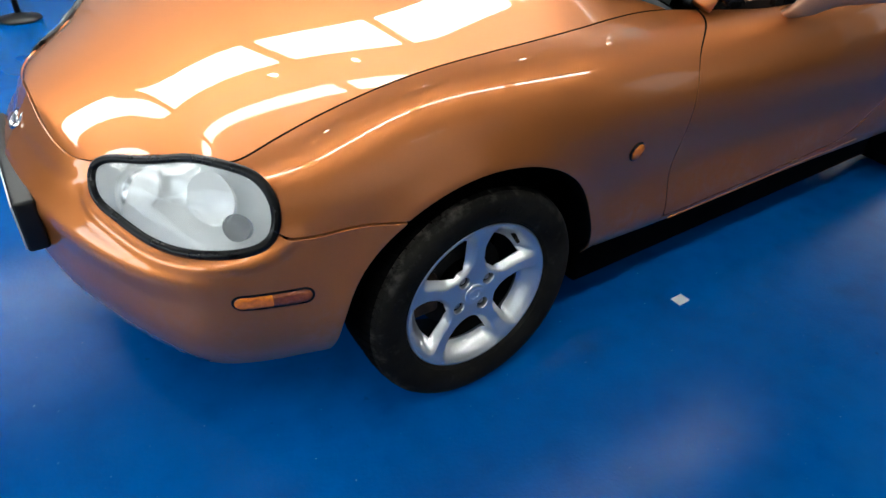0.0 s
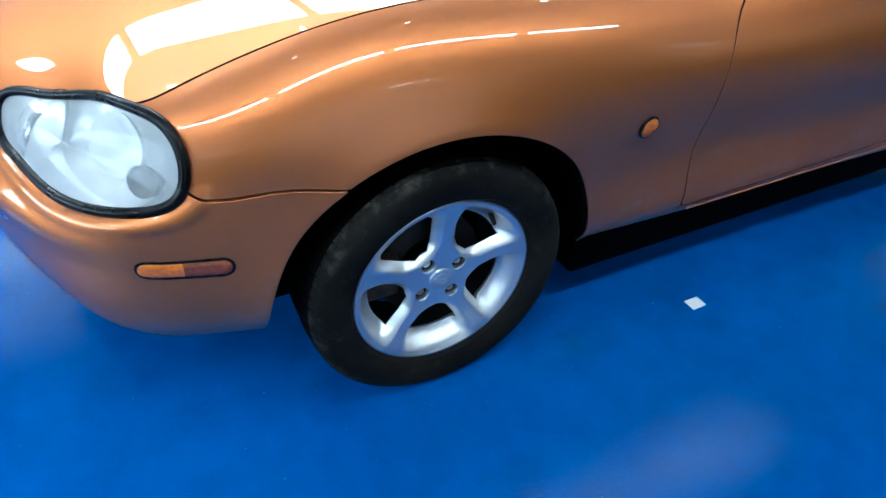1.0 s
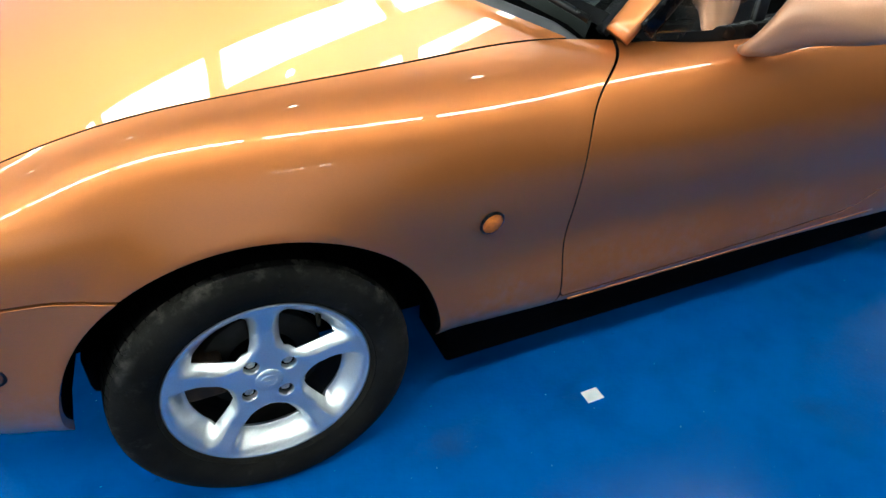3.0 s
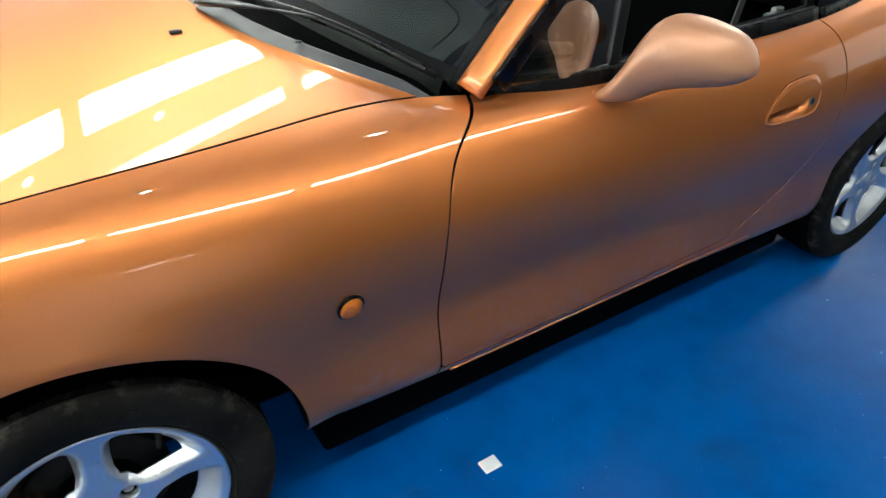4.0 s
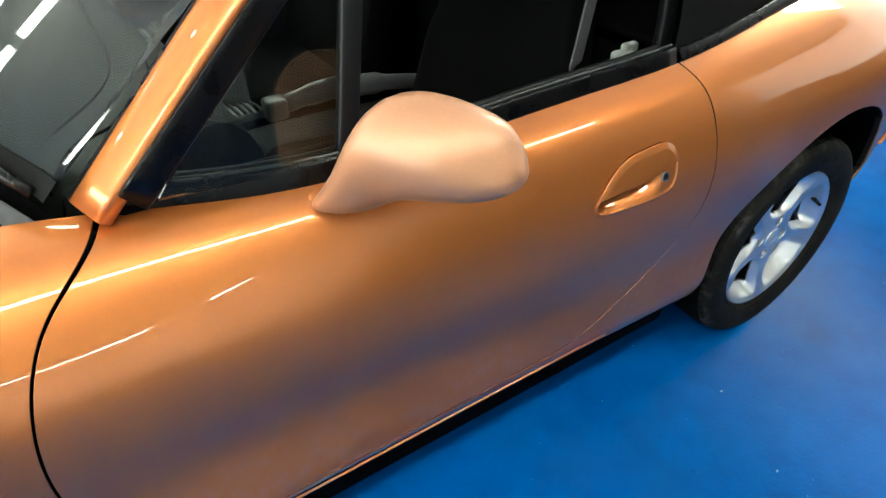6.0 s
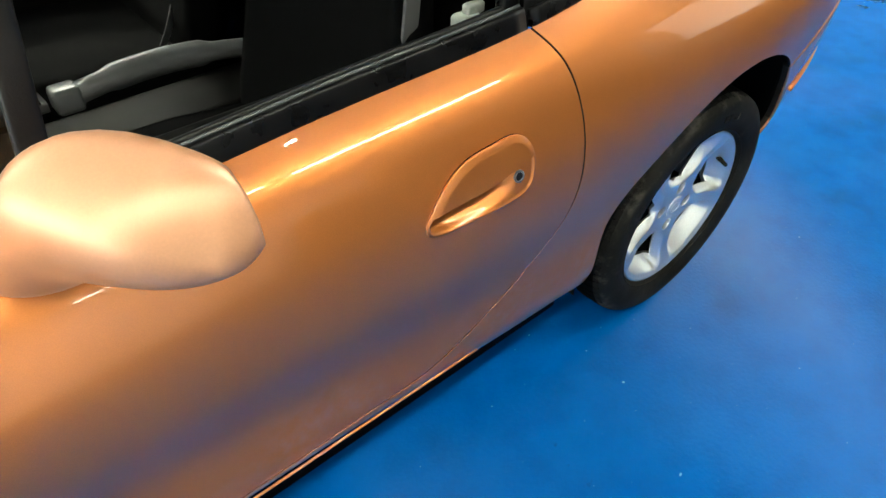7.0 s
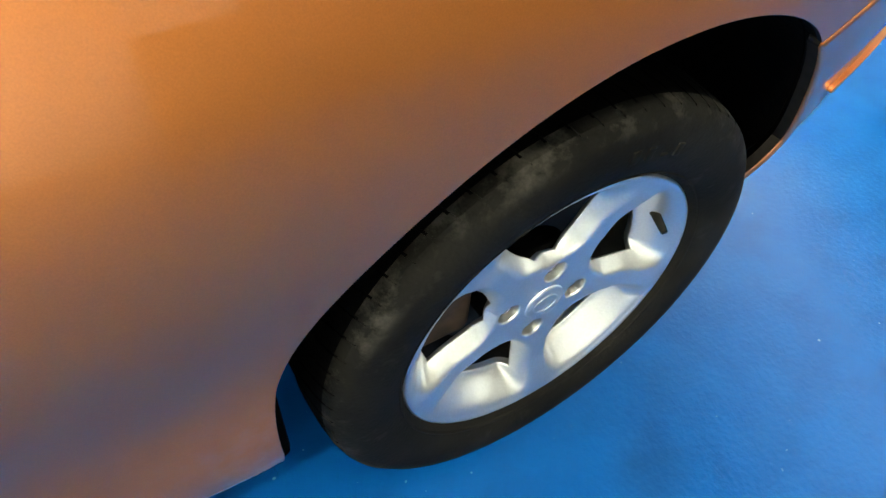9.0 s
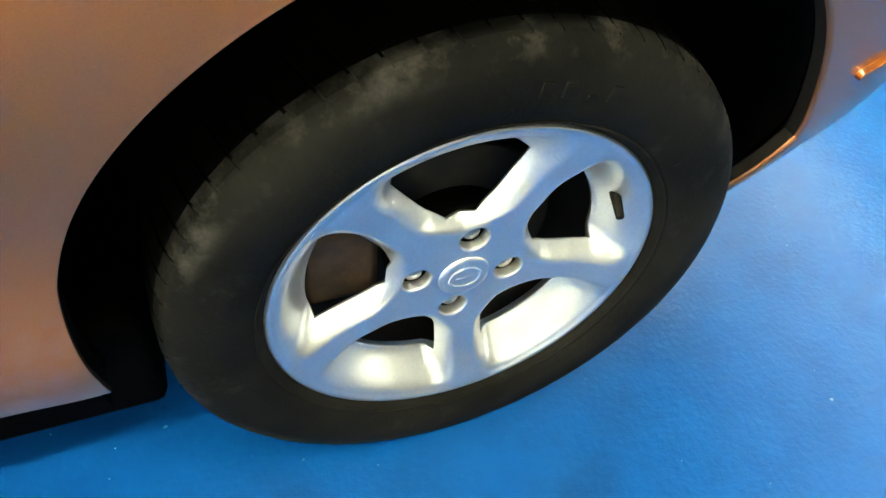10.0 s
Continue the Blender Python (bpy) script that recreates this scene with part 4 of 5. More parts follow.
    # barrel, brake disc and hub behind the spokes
    part("barrel", shape("barrel", turned([(0.186, 0.010), (0.172, 0.05), (0.168, 0.10), (0.172, 0.165), (0.186, 0.175)], 72)), DARK_STEEL, wheel, "dull grey inner barrel")
    part("brake_disc", shape("brake_disc", turned([(0.03, 0.075), (0.118, 0.075), (0.119, 0.078), (0.119, 0.094), (0.118, 0.097), (0.03, 0.097)], 60)), DARK_STEEL, wheel, "dull dark brake disc")
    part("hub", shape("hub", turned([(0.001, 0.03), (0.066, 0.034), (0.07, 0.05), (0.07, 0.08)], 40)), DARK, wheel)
    part("brake_caliper", shape("brake_caliper", box((-0.155, 0.055, -0.045), (-0.075, 0.12, 0.06), 0.012)), RUST, wheel)
    for i in range(4):
        b = nut0 + i * math.pi / 2
        cx, cz = 0.05 * math.cos(b), 0.05 * math.sin(b)
        bm = turned([(0.0005, 0.0285), (0.0072, 0.0288), (0.0088, 0.0305), (0.0094, 0.034), (0.0094, 0.05)], 12)
        bmesh.ops.translate(bm, verts=bm.verts[:], vec=(cx, 0, cz))
        part("wheel_nut", shape("wheel_nut", bm), STEEL, wheel, "rust-tinged steel wheel nut")
        bm = turned([(0.0173, 0.021), (0.0160, 0.036), (0.008, 0.041), (0.001, 0.041)], 24)
        bmesh.ops.translate(bm, verts=bm.verts[:], vec=(cx, 0, cz))
        part("nut_seat", shape("nut_seat", bm), RUST, wheel)
    cap = part("centre_cap", shape("centre_cap", turned([(0.0005, 0.0168), (0.020, 0.0170), (0.0255, 0.0176), (0.0268, 0.0192), (0.0272, 0.0215)], 48)), ALLOY, wheel, "round silver centre cap with a raised oval mark")
    bm = turned([(0.0145, 0.0174), (0.0152, 0.0158), (0.0172, 0.0158), (0.0180, 0.0174)], 48)
    for v in bm.verts:
        v.co.z *= 0.82
    part("raised_ring", shape("raised_ring", bm), ALLOY, cap)
    part("raised_bar", shape("raised_bar", box((-0.010, 0.0160, -0.0015), (0.010, 0.0176, 0.0015), 0.0008)), ALLOY, cap)
    b = spoke0 + math.pi / 5
    d = Vector((math.cos(b), 0, math.sin(b)))
    part("valve", shape("valve", tube([d * 0.171 + Vector((0, 0.030, 0)), d * 0.166 + Vector((0, 0.016, 0)), d * 0.160 + Vector((0, -0.001, 0))], (0.006, 0.0052, 0.0042), 10)), RUBBER, wheel, "black rubber valve stem with cap")
    return wheel


LIP_F, LIP_R = -0.801, -0.800
front_wheel = make_wheel(radians(14.4), radians(35))
rear_wheel = make_wheel(radians(-13.4), radians(82))
for w, x, y, camber in ((front_wheel, 0.0, LIP_F, 0.3), (rear_wheel, WB, LIP_R, 1.6)):
    w.matrix_basis = pose(x, y, HUB, camber, 0, 0)
    w.parent = car
    w.matrix_parent_inverse = car.matrix_basis.inverted()
    c = copy_thing(w, pose(x, -y, HUB, camber, 0, 180))
    c.parent = car
    c.matrix_parent_inverse = car.matrix_basis.inverted()

# ---- on the floor ----
paper = new("paper_scrap", shape("paper_scrap", box((0.715, -0.88, 0.001), (0.76, -0.845, 0.004), 0.0005)))
paper.data.materials.append(PAPER)
tagged(paper, "small torn scrap of white paper lying on the floor", "litter")
stand = new("floor_stand", shape("floor_stand", turned([(0.001, 0.05), (0.02, 0.045), (0.05, 0.03), (0.12, 0.015), (0.125, 0.0), (0.001, 0.0)], 32)))
for v in stand.data.vertices:
    v.co = (v.co.x, v.co.z, v.co.y)
stand.location = (-0.56, 3.15, 0.0)
stand.data.materials.append(BLACK)
tagged(stand, "black metal floor stand with an upright pole", "stand")
pole = part("pole", shape("pole", tube([(0, 0, 0.03), (-0.02, 0.02, 0.7), (-0.03, 0.03, 1.6)], 0.018, 12)), BLACK, stand)

# ---- parts on the body's surface ----
def u_at(x):
    mid = BAND[:, NV // 2, 0]
    i0 = int(np.argmin(mid))
    return float(np.interp(x, mid[i0:], us[i0:]))


def v_at(x, z):
    i = int(np.argmin(np.abs(us - u_at(x))))
    return float(np.interp(z, BAND[i, :, 2], vs))


def patch(x0, x1, z0, z1, nu=60, nv=40):
    """A fine piece of the body side between two x and two heights, with normals."""
    ua, va = np.linspace(u_at(x0), u_at(x1), nu), np.linspace(v_at((x0 + x1) / 2, z0), v_at((x0 + x1) / 2, z1), nv)
    a = spline(KU, G.transpose(1, 0, 2), ua)
    p = spline(KV, a.transpose(1, 0, 2), va).transpose(1, 0, 2)
    g = with_normals(p)
    if g[nu // 2, nv // 2, 4] > 0:
        g[..., 3:] *= -1
    return g


def raised(g, height):
    """The piece moved outwards along its normals, with new normals; height: a number or a field over the grid."""
    h = np.broadcast_to(height, g.shape[:2])
    p = g[..., :3] + g[..., 3:] * h[..., None]
    n = with_normals(p)
    n[..., 3:] *= np.sign((n[..., 3:] * g[..., 3:]).sum(2, keepdims=True))
    return n


def stadium(x, z, half, radius, slope=0.0):
    def dist(p):
        a, b = p[:, 0] - x, p[:, 2] - z - slope * (p[:, 0] - x)
        return np.hypot(np.maximum(np.abs(a) - half, 0), b) - radius
    return dist


def ellipse_ring(x, z, a, b, inner):
    return lambda p: np.hypot((p[:, 0] - x) / a, (p[:, 2] - z) / b) - inner


for side in (0, 1):
    both = (lambda q: q) if side == 0 else mirrored
    bumper, fender, door = front_bumper, fenders[side], doors[side]
    # side marker in the bumper
    g = patch(-0.58, -0.36, 0.40, 0.51, 90, 50)
    outer = stadium(-0.470, 0.4545, 0.057, 0.0185, -0.07)
    lens = stadium(-0.470, 0.4545, 0.057, 0.0150, -0.07)
    marker = part("side_marker_bezel", sheet("side_marker_bezel", both(cut(raised(g, 0.0045), [less(outer, 0), more(lens, 0.0)])), 0.006), TRIM, bumper)
    d = lens(g.reshape(-1, 6)).reshape(g.shape[:2])
    dome = raised(g, 0.003 + 0.0045 * np.clip(-d / 0.008, 0, 1) ** 0.5)
    split = lambda p: -0.474 - p[:, 0]
    # front half gets the brighter amber to stand for its reflection
    part("amber_lens", sheet("amber_lens", both(cut(dome, [less(lens, 0.0004), split])), 0.006, 0.0004), AMBER, bumper, "amber lens half, brightened for its reflection")
    part("amber_lens", sheet("amber_lens", both(cut(dome, [less(lens, 0.0004), lambda p: -split(p) - 0.0004])), 0.006, 0.0004), AMBERD, bumper, "dark amber lens")
    # round repeater on the fender
    g = patch(0.39, 0.49, 0.51, 0.61, 60, 60)
    rad = np.hypot(g[..., 0] - 0.441, (g[..., 2] - 0.560) / 1.0)
    prof = 0.010 * np.clip(1 - (rad / 0.0235) ** 2, 0, 1) ** 0.5 + 0.004
    body_ring = ellipse_ring(0.441, 0.560, 0.026, 0.026, 1.0)
    core = ellipse_ring(0.441, 0.560, 0.0222, 0.0222, 1.0)
    rep = part("indicator_repeater", sheet("indicator_repeater", both(cut(raised(g, 0.003 + 0.004 * np.clip((0.026 - rad) / 0.006, 0, 1) ** 0.5), [less(body_ring, 0), more(core, 0)])), 0.006, 0.0006), TRIM, fender, "round amber repeater lamp with a black rim")
    part("lens_dome", sheet("lens_dome", both(cut(raised(g, 0.004 + 0.007 * np.clip(1 - (rad / 0.0222) ** 2, 0, 1) ** 0.5 + 0.0006 * np.cos(rad * 2600)), [less(core, 0)])), 0.004, 0.0003), AMBER, rep)
    # flush door handle: a flap over a scoop, and a lock
    g = patch(1.455, 1.695, 0.635, 0.775, 130, 90)
    ringp = fine([(1.478, 0.683), (1.480, 0.668), (1.497, 0.660), (1.560, 0.6565), (1.632, 0.658), (1.660, 0.668), (1.6725, 0.695), (1.669, 0.730), (1.652, 0.748),
                  (1.610, 0.751), (1.555, 0.744), (1.515, 0.723), (1.492, 0.700), (1.478, 0.683)], 120)
    pod = curve_dist(ringp, True)
    slot_line = curve_dist(fine([(1.44, 0.686), (1.482, 0.690), (1.540, 0.695), (1.595, 0.698), (1.622, 0.704), (1.650, 0.711), (1.72, 0.713)], 60))
    above = flip_if(slot_line, (1.55, -0.84, 0.73), True)
    dp = pod(g.reshape(-1, 6)).reshape(g.shape[:2])
    ab = above(g.reshape(-1, 6)).reshape(g.shape[:2])
    flap = raised(g, 0.0025 + 0.004 * np.clip(-dp / 0.012, 0, 1) ** 0.6)
    part("handle_flap", sheet("handle_flap", both(cut(flap, [less(pod, 0.0004), more(above, 0.0008)])), 0.012, 0.0015), PAINT, door, "copper handle flap")
    scoop_depth = 0.0028 * np.exp(-((dp + 0.0032) / 0.0024) ** 2) - 0.026 * smoothstep(0.004, 0.012, -dp) * smoothstep(-0.040, 0.0, ab) * (1 - smoothstep(1.61, 1.634, g[..., 0])) + 0.0015
    part("handle_scoop", sheet("handle_scoop", both(cut(raised(g, scoop_depth), [less(pod, 0.0), lambda p: -above(p) + 0.006])), 0.01, 0.001), PAINT, door)
    lock = ellipse_ring(1.640, 0.6930, 0.0088, 0.0088, 1.0)
    keyh = ellipse_ring(1.640, 0.6930, 0.0068, 0.0068, 1.0)
    lk = part("door_lock", sheet("door_lock", both(cut(raised(g, 0.0042), [less(lock, 0), more(keyh, 0)])), 0.005, 0.0006), GREYP, door, "round dark metal door lock")
    part("keyhole", sheet("keyhole", both(cut(raised(g, 0.0028), [less(keyh, -0.0004)])), 0.003, 0.0003), BLACK, lk)

# ---- rear corner: tail lamps and the fold in the bumper ----
for side in (0, 1):
    both = (lambda q: q) if side == 0 else mirrored
    g = patch(2.76, 2.90, 0.655, 0.765, 60, 50)
    tail_ring = stadium(2.86, 0.705, 0.050, 0.038, -0.05)
    tail_lamp = part("tail_lamp", sheet("tail_lamp", both(cut(raised(g, 0.003), [less(tail_ring, 0.006)])), 0.01, 0.001), TAIL, quarters[side], "dark red tail lamp")
    part("lamp_seal", sheet("lamp_seal", both(cut(raised(g, 0.005), [less(tail_ring, 0), more(tail_ring, -0.006)])), 0.01, 0.001), TRIM, tail_lamp)
    g = patch(2.62, 2.84, 0.44, 0.51, 80, 40)
    fold_line = stadium(2.735, 0.483, 0.085, 0.0035, 0.28)
    part("bumper_fold", sheet("bumper_fold", both(cut(raised(g, 0.010), [less(fold_line, 0)])), 0.008, 0.001), PAINT, rear_bumper)

# ---- head lamps ----
LENS = mat("hazy_lamp_lens", (0.93, 0.96, 0.96), 0.11, trans=0.80, ior=1.4, vary=0.04, scale=30, rough_vary=0.05)
for side in (1, -1):
    fl = np.array([1, side, 1.0])
    rp = np.array(LAMP_RING)
    rp = smooth_path(np.vstack([rp, rp, rp, rp[:1]]), 3 * 88 + 1)[88:176] * fl
    mid, nrm = rp.mean(0), np.array(LAMP_N) * fl
    lamp = new("head_lamp", shape("head_lamp", tube((np.vstack([rp, rp[:1]]) + nrm * 0.004).tolist(), 0.0095, 10)))
    lamp.data.materials.append(TRIM)
    lamp.parent, lamp.matrix_parent_inverse = car, car.matrix_basis.inverted()
    lamp["label"] = "almond-shaped head lamp with a hazed clear lens and black seal"

    def skin_rings(out, thick, scale=1.0):
        rows = []
        for s in np.linspace(1.0, 0.02, 14):
            rows.append([tuple(mid + scale * s * (q - mid) + nrm * (out * (1 - s ** 2.2) + thick)) for q in rp])
        return loft(rows, False)

    rows = []
    for s, dpt in ((1.03, -0.014), (1.0, -0.020), (0.92, -0.085), (0.60, -0.115), (0.03, -0.12)):
        rows.append([tuple(mid + s * (q - mid) + nrm * dpt) for q in rp])
    part("lamp_housing", shape("lamp_housing", loft(rows, False)), BLACK, lamp)
    part("lens", shape("lens", skin_rings(0.030, 0.002)), LENS, lamp, "hazed clear plastic lens").visible_shadow = False
    rows = []
    for s, dpt in ((0.99, -0.006), (0.96, -0.03), (0.86, -0.055), (0.60, -0.075), (0.30, -0.085), (0.03, -0.088)):
        rows.append([tuple(mid + s * (q - mid) + nrm * dpt) for q in rp])
    part("reflector_bowl", shape("reflector_bowl", loft(rows, False)), REFLECTOR, lamp, "pale silver reflector bowl")
    for c, r0, mt in (((-0.618, -0.485, 0.600), 0.052, CHROME), ((-0.525, -0.625, 0.622), 0.048, REFLECTOR), ((-0.508, -0.690, 0.594), 0.028, COWL)):
        bm = turned([(r0, 0.0), (r0 * 0.9, 0.022), (r0 * 0.6, 0.042), (r0 * 0.2, 0.050), (0.001, 0.050)], 32)
        m = Matrix.Translation(Vector(c) * 1) @ LAMP_N.to_track_quat("-Y", "Z").to_matrix().to_4x4() @ Matrix.Translation((0, 0.022, 0))
        bmesh.ops.transform(bm, matrix=m, verts=bm.verts[:])
        for v in bm.verts:
            v.co.y *= side
        if side < 0:
            bmesh.ops.reverse_faces(bm, faces=bm.faces[:])
        part("lamp_cup", shape("lamp_cup", bm), mt, lamp)

# ---- nose: badge and number plate ----
bm = turned([(0.013, 0.004), (0.0145, 0.0), (0.0185, 0.0), (0.020, 0.004)], 40)
bmesh.ops.transform(bm, matrix=Matrix.Translation((-0.776, 0, 0.610)) @ Matrix.Rotation(radians(-90), 4, "Z") @ Matrix.Rotation(radians(-48), 4, "X") @ Matrix.Diagonal((1.75, 1.3, 1.35, 1)), verts=bm.verts[:])
badge = part("nose_badge", shape("nose_badge", bm), CHROME, front_bumper, "small chrome oval badge")
bm = box((-0.012, 0.0, -0.003), (0.012, 0.004, 0.003), 0.001)
bmesh.ops.transform(bm, matrix=Matrix.Translation((-0.776, 0, 0.610)) @ Matrix.Rotation(radians(-90), 4, "Z") @ Matrix.Rotation(radians(-48), 4, "X") @ Matrix.Diagonal((1.5, 1.3, 1.5, 1)), verts=bm.verts[:])
part("badge_bar", shape("badge_bar", bm), CHROME, badge)
holder = part("plate_holder", shape("plate_holder", box((-0.840, -0.268, 0.405), (-0.795, 0.268, 0.528), 0.008, 3)), BLACK, front_bumper, "black plastic number plate holder")
part("plate", shape("plate", box((-0.8435, -0.258, 0.412), (-0.8395, 0.258, 0.520), 0.001)), PLATE, holder, "pale number plate")
for k in range(7):
    y = -0.21 + k * 0.07
    part("dark_bar", shape("dark_bar", box((-0.8450, y - 0.02, 0.430), (-0.8434, y + 0.02, 0.502), 0.0004)), BLACK, holder)

# ---- scuttle, glass and pillars ----
def glass_low(y):
    s = abs(y) / 0.64
    return np.array([0.585 + 0.16 * s ** 2.3, y, 0.922 - 0.072 * s ** 2.2])


def hood_back(y):
    q = hood_grid[-1, :, :3]
    o = np.argsort(q[:, 1])
    return np.array([np.interp(y, q[o, 1], q[o, 0]), y, np.interp(y, q[o, 1], q[o, 2])])


def scuttle_rows(t0, t1, n, drop):
    rows = []
    for y in np.linspace(-0.640, 0.640, 65):
        a, b = hood_back(y) * (1, 0, 1) + (0, y, 0), glass_low(y)
        row = []
        e = 0.42 + 0.20 * (abs(y) / 0.64) ** 2
        for t in np.linspace(t0 if t0 < 0.01 else e - 0.01, t1 if t1 > 0.99 else e, n):
            q = a * (1 - t) + b * t
            q[0] += 0.004 - 0.02 * (t < 0.01)
            q[2] -= 0.010 * (1 - t) + 0.010 * math.sin(math.pi * t) + 0.02 * (t < 0.01) + drop(t - e) + 0.016 * smoothstep(0.57, 0.64, abs(y))
            row.append(tuple(q))
        rows.append(row)
    return loft(rows, False, False)


scuttle = part("scuttle_panel", shape("scuttle_panel", scuttle_rows(0.0, 0.42, 14, lambda t: 0.010 * smoothstep(-0.04, 0.0, t))), COWL, car, "satin grey-black plastic scuttle panel")
# channel coloured near-black to carry the shade of its depth
part("scuttle_channel", shape("scuttle_channel", scuttle_rows(0.41, 1.0, 18, lambda t: 0.008 + 0.030 * smoothstep(-0.01, 0.07, t))), DARK, scuttle, "deep channel below the glass, blackened for its shade")
for y in (-0.385, -0.12, 0.2, 0.45):
    p0 = hood_back(y) * 0.6 + glass_low(y) * 0.4
    bm = turned([(0.0005, 0.0), (0.006, 0.0005), (0.007, 0.003)], 16)
    bmesh.ops.transform(bm, matrix=Matrix.Translation((p0[0], y, p0[2] - 0.008)) @ Matrix.Rotation(radians(-90), 4, "X"), verts=bm.verts[:])
    part("clip", shape("clip", bm), BLACK, scuttle)

rows = []
for y in np.linspace(-0.655, 0.655, 41):
    b = glass_low(np.clip(y, -0.64, 0.64)) * (1, 0, 1) + (0, y, 0)
    top = np.array([1.16 - 0.09 * (1 - (abs(y) / 0.655) ** 2), y * 0.95, 1.185 + 0.02 * (1 - (abs(y) / 0.655) ** 2)])
    rows.append([tuple(b * (1 - t) + top * t + np.array([-0.012, 0, 0.012]) * math.sin(math.pi * t)) for t in np.linspace(0, 1, 12)])
screen = part("windscreen", shape("windscreen", loft(rows, False, False)), GLASS, car, "clear curved windscreen glass")
screen.visible_shadow = False
band_rows = [[tuple(np.array(r[0]) * (1 - t) + np.array(r[-1]) * t + (-0.0135 * math.sin(math.pi * t) - 0.003, 0, 0.0135 * math.sin(math.pi * t) + 0.003)) for t in (-0.02, 0.0, 0.02, 0.035)] for r in rows]
part("black_screen_border", shape("black_screen_border", loft(band_rows, False, False)), CABIN, screen, "matt black border of the windscreen")


def bar(points, width_dir, width, thick, n=14):
    """A flat bar with rounded edges along points; width_dir: across the bar."""
    path = smooth_path(points, n) if len(points) > 2 else np.linspace(points[0], points[1], n)
    w = np.array(width_dir, float)
    rings = []
    for i, p in enumerate(path):
        t = path[min(i + 1, n - 1)] - path[max(i - 1, 0)]
        t /= np.linalg.norm(t)
        a = w - t * (w @ t)
        a /= np.linalg.norm(a)
        b = np.cross(t, a)
        rings.append([tuple(p + a * width / 2 * math.copysign(abs(math.cos(k)) ** 0.45, math.cos(k)) + b * thick / 2 * math.copysign(abs(math.sin(k)) ** 0.45, math.sin(k)))
                      for k in np.linspace(0, 2 * math.pi, 21)[:-1]])
    return loft(rings)


for s in (-1, 1):
    a, b = np.array([0.778, s * 0.662, 0.820]), np.array([1.145, s * 0.622, 1.178])
    part("windscreen_pillar", shape("windscreen_pillar", bar([a, a * 0.5 + b * 0.5 + (-0.004, s * 0.006, 0.004), b], (0.35, s * 0.80, -0.35), 0.054, 0.030)), PAINT, car)
    part("pillar_seal", shape("pillar_seal", bar([a + (-0.010, -s * 0.037, -0.002), b + (-0.010, -s * 0.037, 0.002)], (0, 1, 0), 0.028, 0.02)), TRIM, car, "black rubber windscreen seal")
    # door top: weather strip, quarter light
    door = doors[0 if s < 0 else 1]
    ex = EDGE[np.argmax(EDGE[:, 0] > 0.3):]
    xs_ = np.linspace(0.800, 1.738, 40)
    ey, ez = np.interp(xs_, ex[:, 0], ex[:, 1]), np.interp(xs_, ex[:, 0], ex[:, 2])
    belt = np.stack([xs_, -s * (ey + 0.006) , ez + 0.008], 1)
    part("weather_strip", shape("weather_strip", bar(belt + (0, -s * 0.004, 0.004), (0, 0.25, 1), 0.034, 0.016, 40)), TRIM, door, "black rubber waist weather strip")
    for dy, dz in ((0.006, -0.013), (-0.012, 0.021)):
        part("strip_lip", shape("strip_lip", tube((belt + (0, s * dy, dz)).tolist(), 0.0022, 6)), RUBBER_LIP, door, "grey rubber lip")
    part("weather_strip", shape("weather_strip", bar(belt + (0, -s * 0.024, 0.012), (0, 0.25, 1), 0.022, 0.012, 40)), BLACK, door, "inner black rubber strip")
    q0, q1 = np.array([0.835, s * 0.690, 0.835]), np.array([1.150, s * 0.650, 1.150])
    part("quarter_light_frame", shape("quarter_light_frame", bar([q0 + (-0.012, 0, 0), q1], (0.6, 0, -0.6), 0.040, 0.016)), TRIM, door, "black rubber quarter light frame")
    v0, v1 = np.array([1.104, s * 0.700, 0.815]), np.array([1.158, s * 0.655, 1.150])
    part("quarter_light_bar", shape("quarter_light_bar", bar([v0, v1], (1, 0, 0), 0.030, 0.016)), BLACK, door, "black upright quarter light bar")
    g0 = np.array([0.850, s * 0.692, 0.828])
    pane = [g0, v0 + (-0.008, 0, 0.0), v1 + (-0.008, 0, 0), q1]
    bm = bmesh.new()
    ins = [np.array(q) + (0, -s * 0.004, 0) for q in pane]
    f1 = [bm.verts.new(q) for q in pane]
    f2 = [bm.verts.new(q) for q in ins]
    bm.faces.new(f1)
    bm.faces.new(f2[::-1])
    for k in range(4):
        bm.faces.new((f1[k], f1[(k + 1) % 4], f2[(k + 1) % 4], f2[k]))
    bmesh.ops.recalc_face_normals(bm, faces=bm.faces[:])
    part("quarter_light", shape("quarter_light", bm, False), GLASS, door, "small clear quarter light pane").visible_shadow = False
    part("rear_door_seal", shape("rear_door_seal", bar([(1.728, s * 0.712, 0.842), (1.738, s * 0.690, 1.00), (1.70, s * 0.640, 1.16)], (1, 0, 0), 0.034, 0.02)), TRIM, car, "black rubber door aperture seal")
    # mirror
    axis = np.array([(1.056, 0.722, 0.776), (1.050, 0.752, 0.795), (1.078, 0.783, 0.828), (1.110, 0.814, 0.876), (1.141, 0.854, 0.890), (1.169, 0.899, 0.889), (1.184, 0.930, 0.884), (1.189, 0.954, 0.876)]) * (1, s, 1)
    radx = (0.020, 0.025, 0.044, 0.061, 0.070, 0.068, 0.052, 0.015)
    radz = (0.014, 0.017, 0.040, 0.064, 0.064, 0.052, 0.035, 0.010)
    tt = np.linspace(0, 1, len(axis))
    tq = np.linspace(0, 1, 34)
    ax, rx_, rz_ = spline(tt, axis, tq), spline(tt, radx, tq), spline(tt, radz, tq)
    rings = []
    for i in range(len(tq)):
        row = []
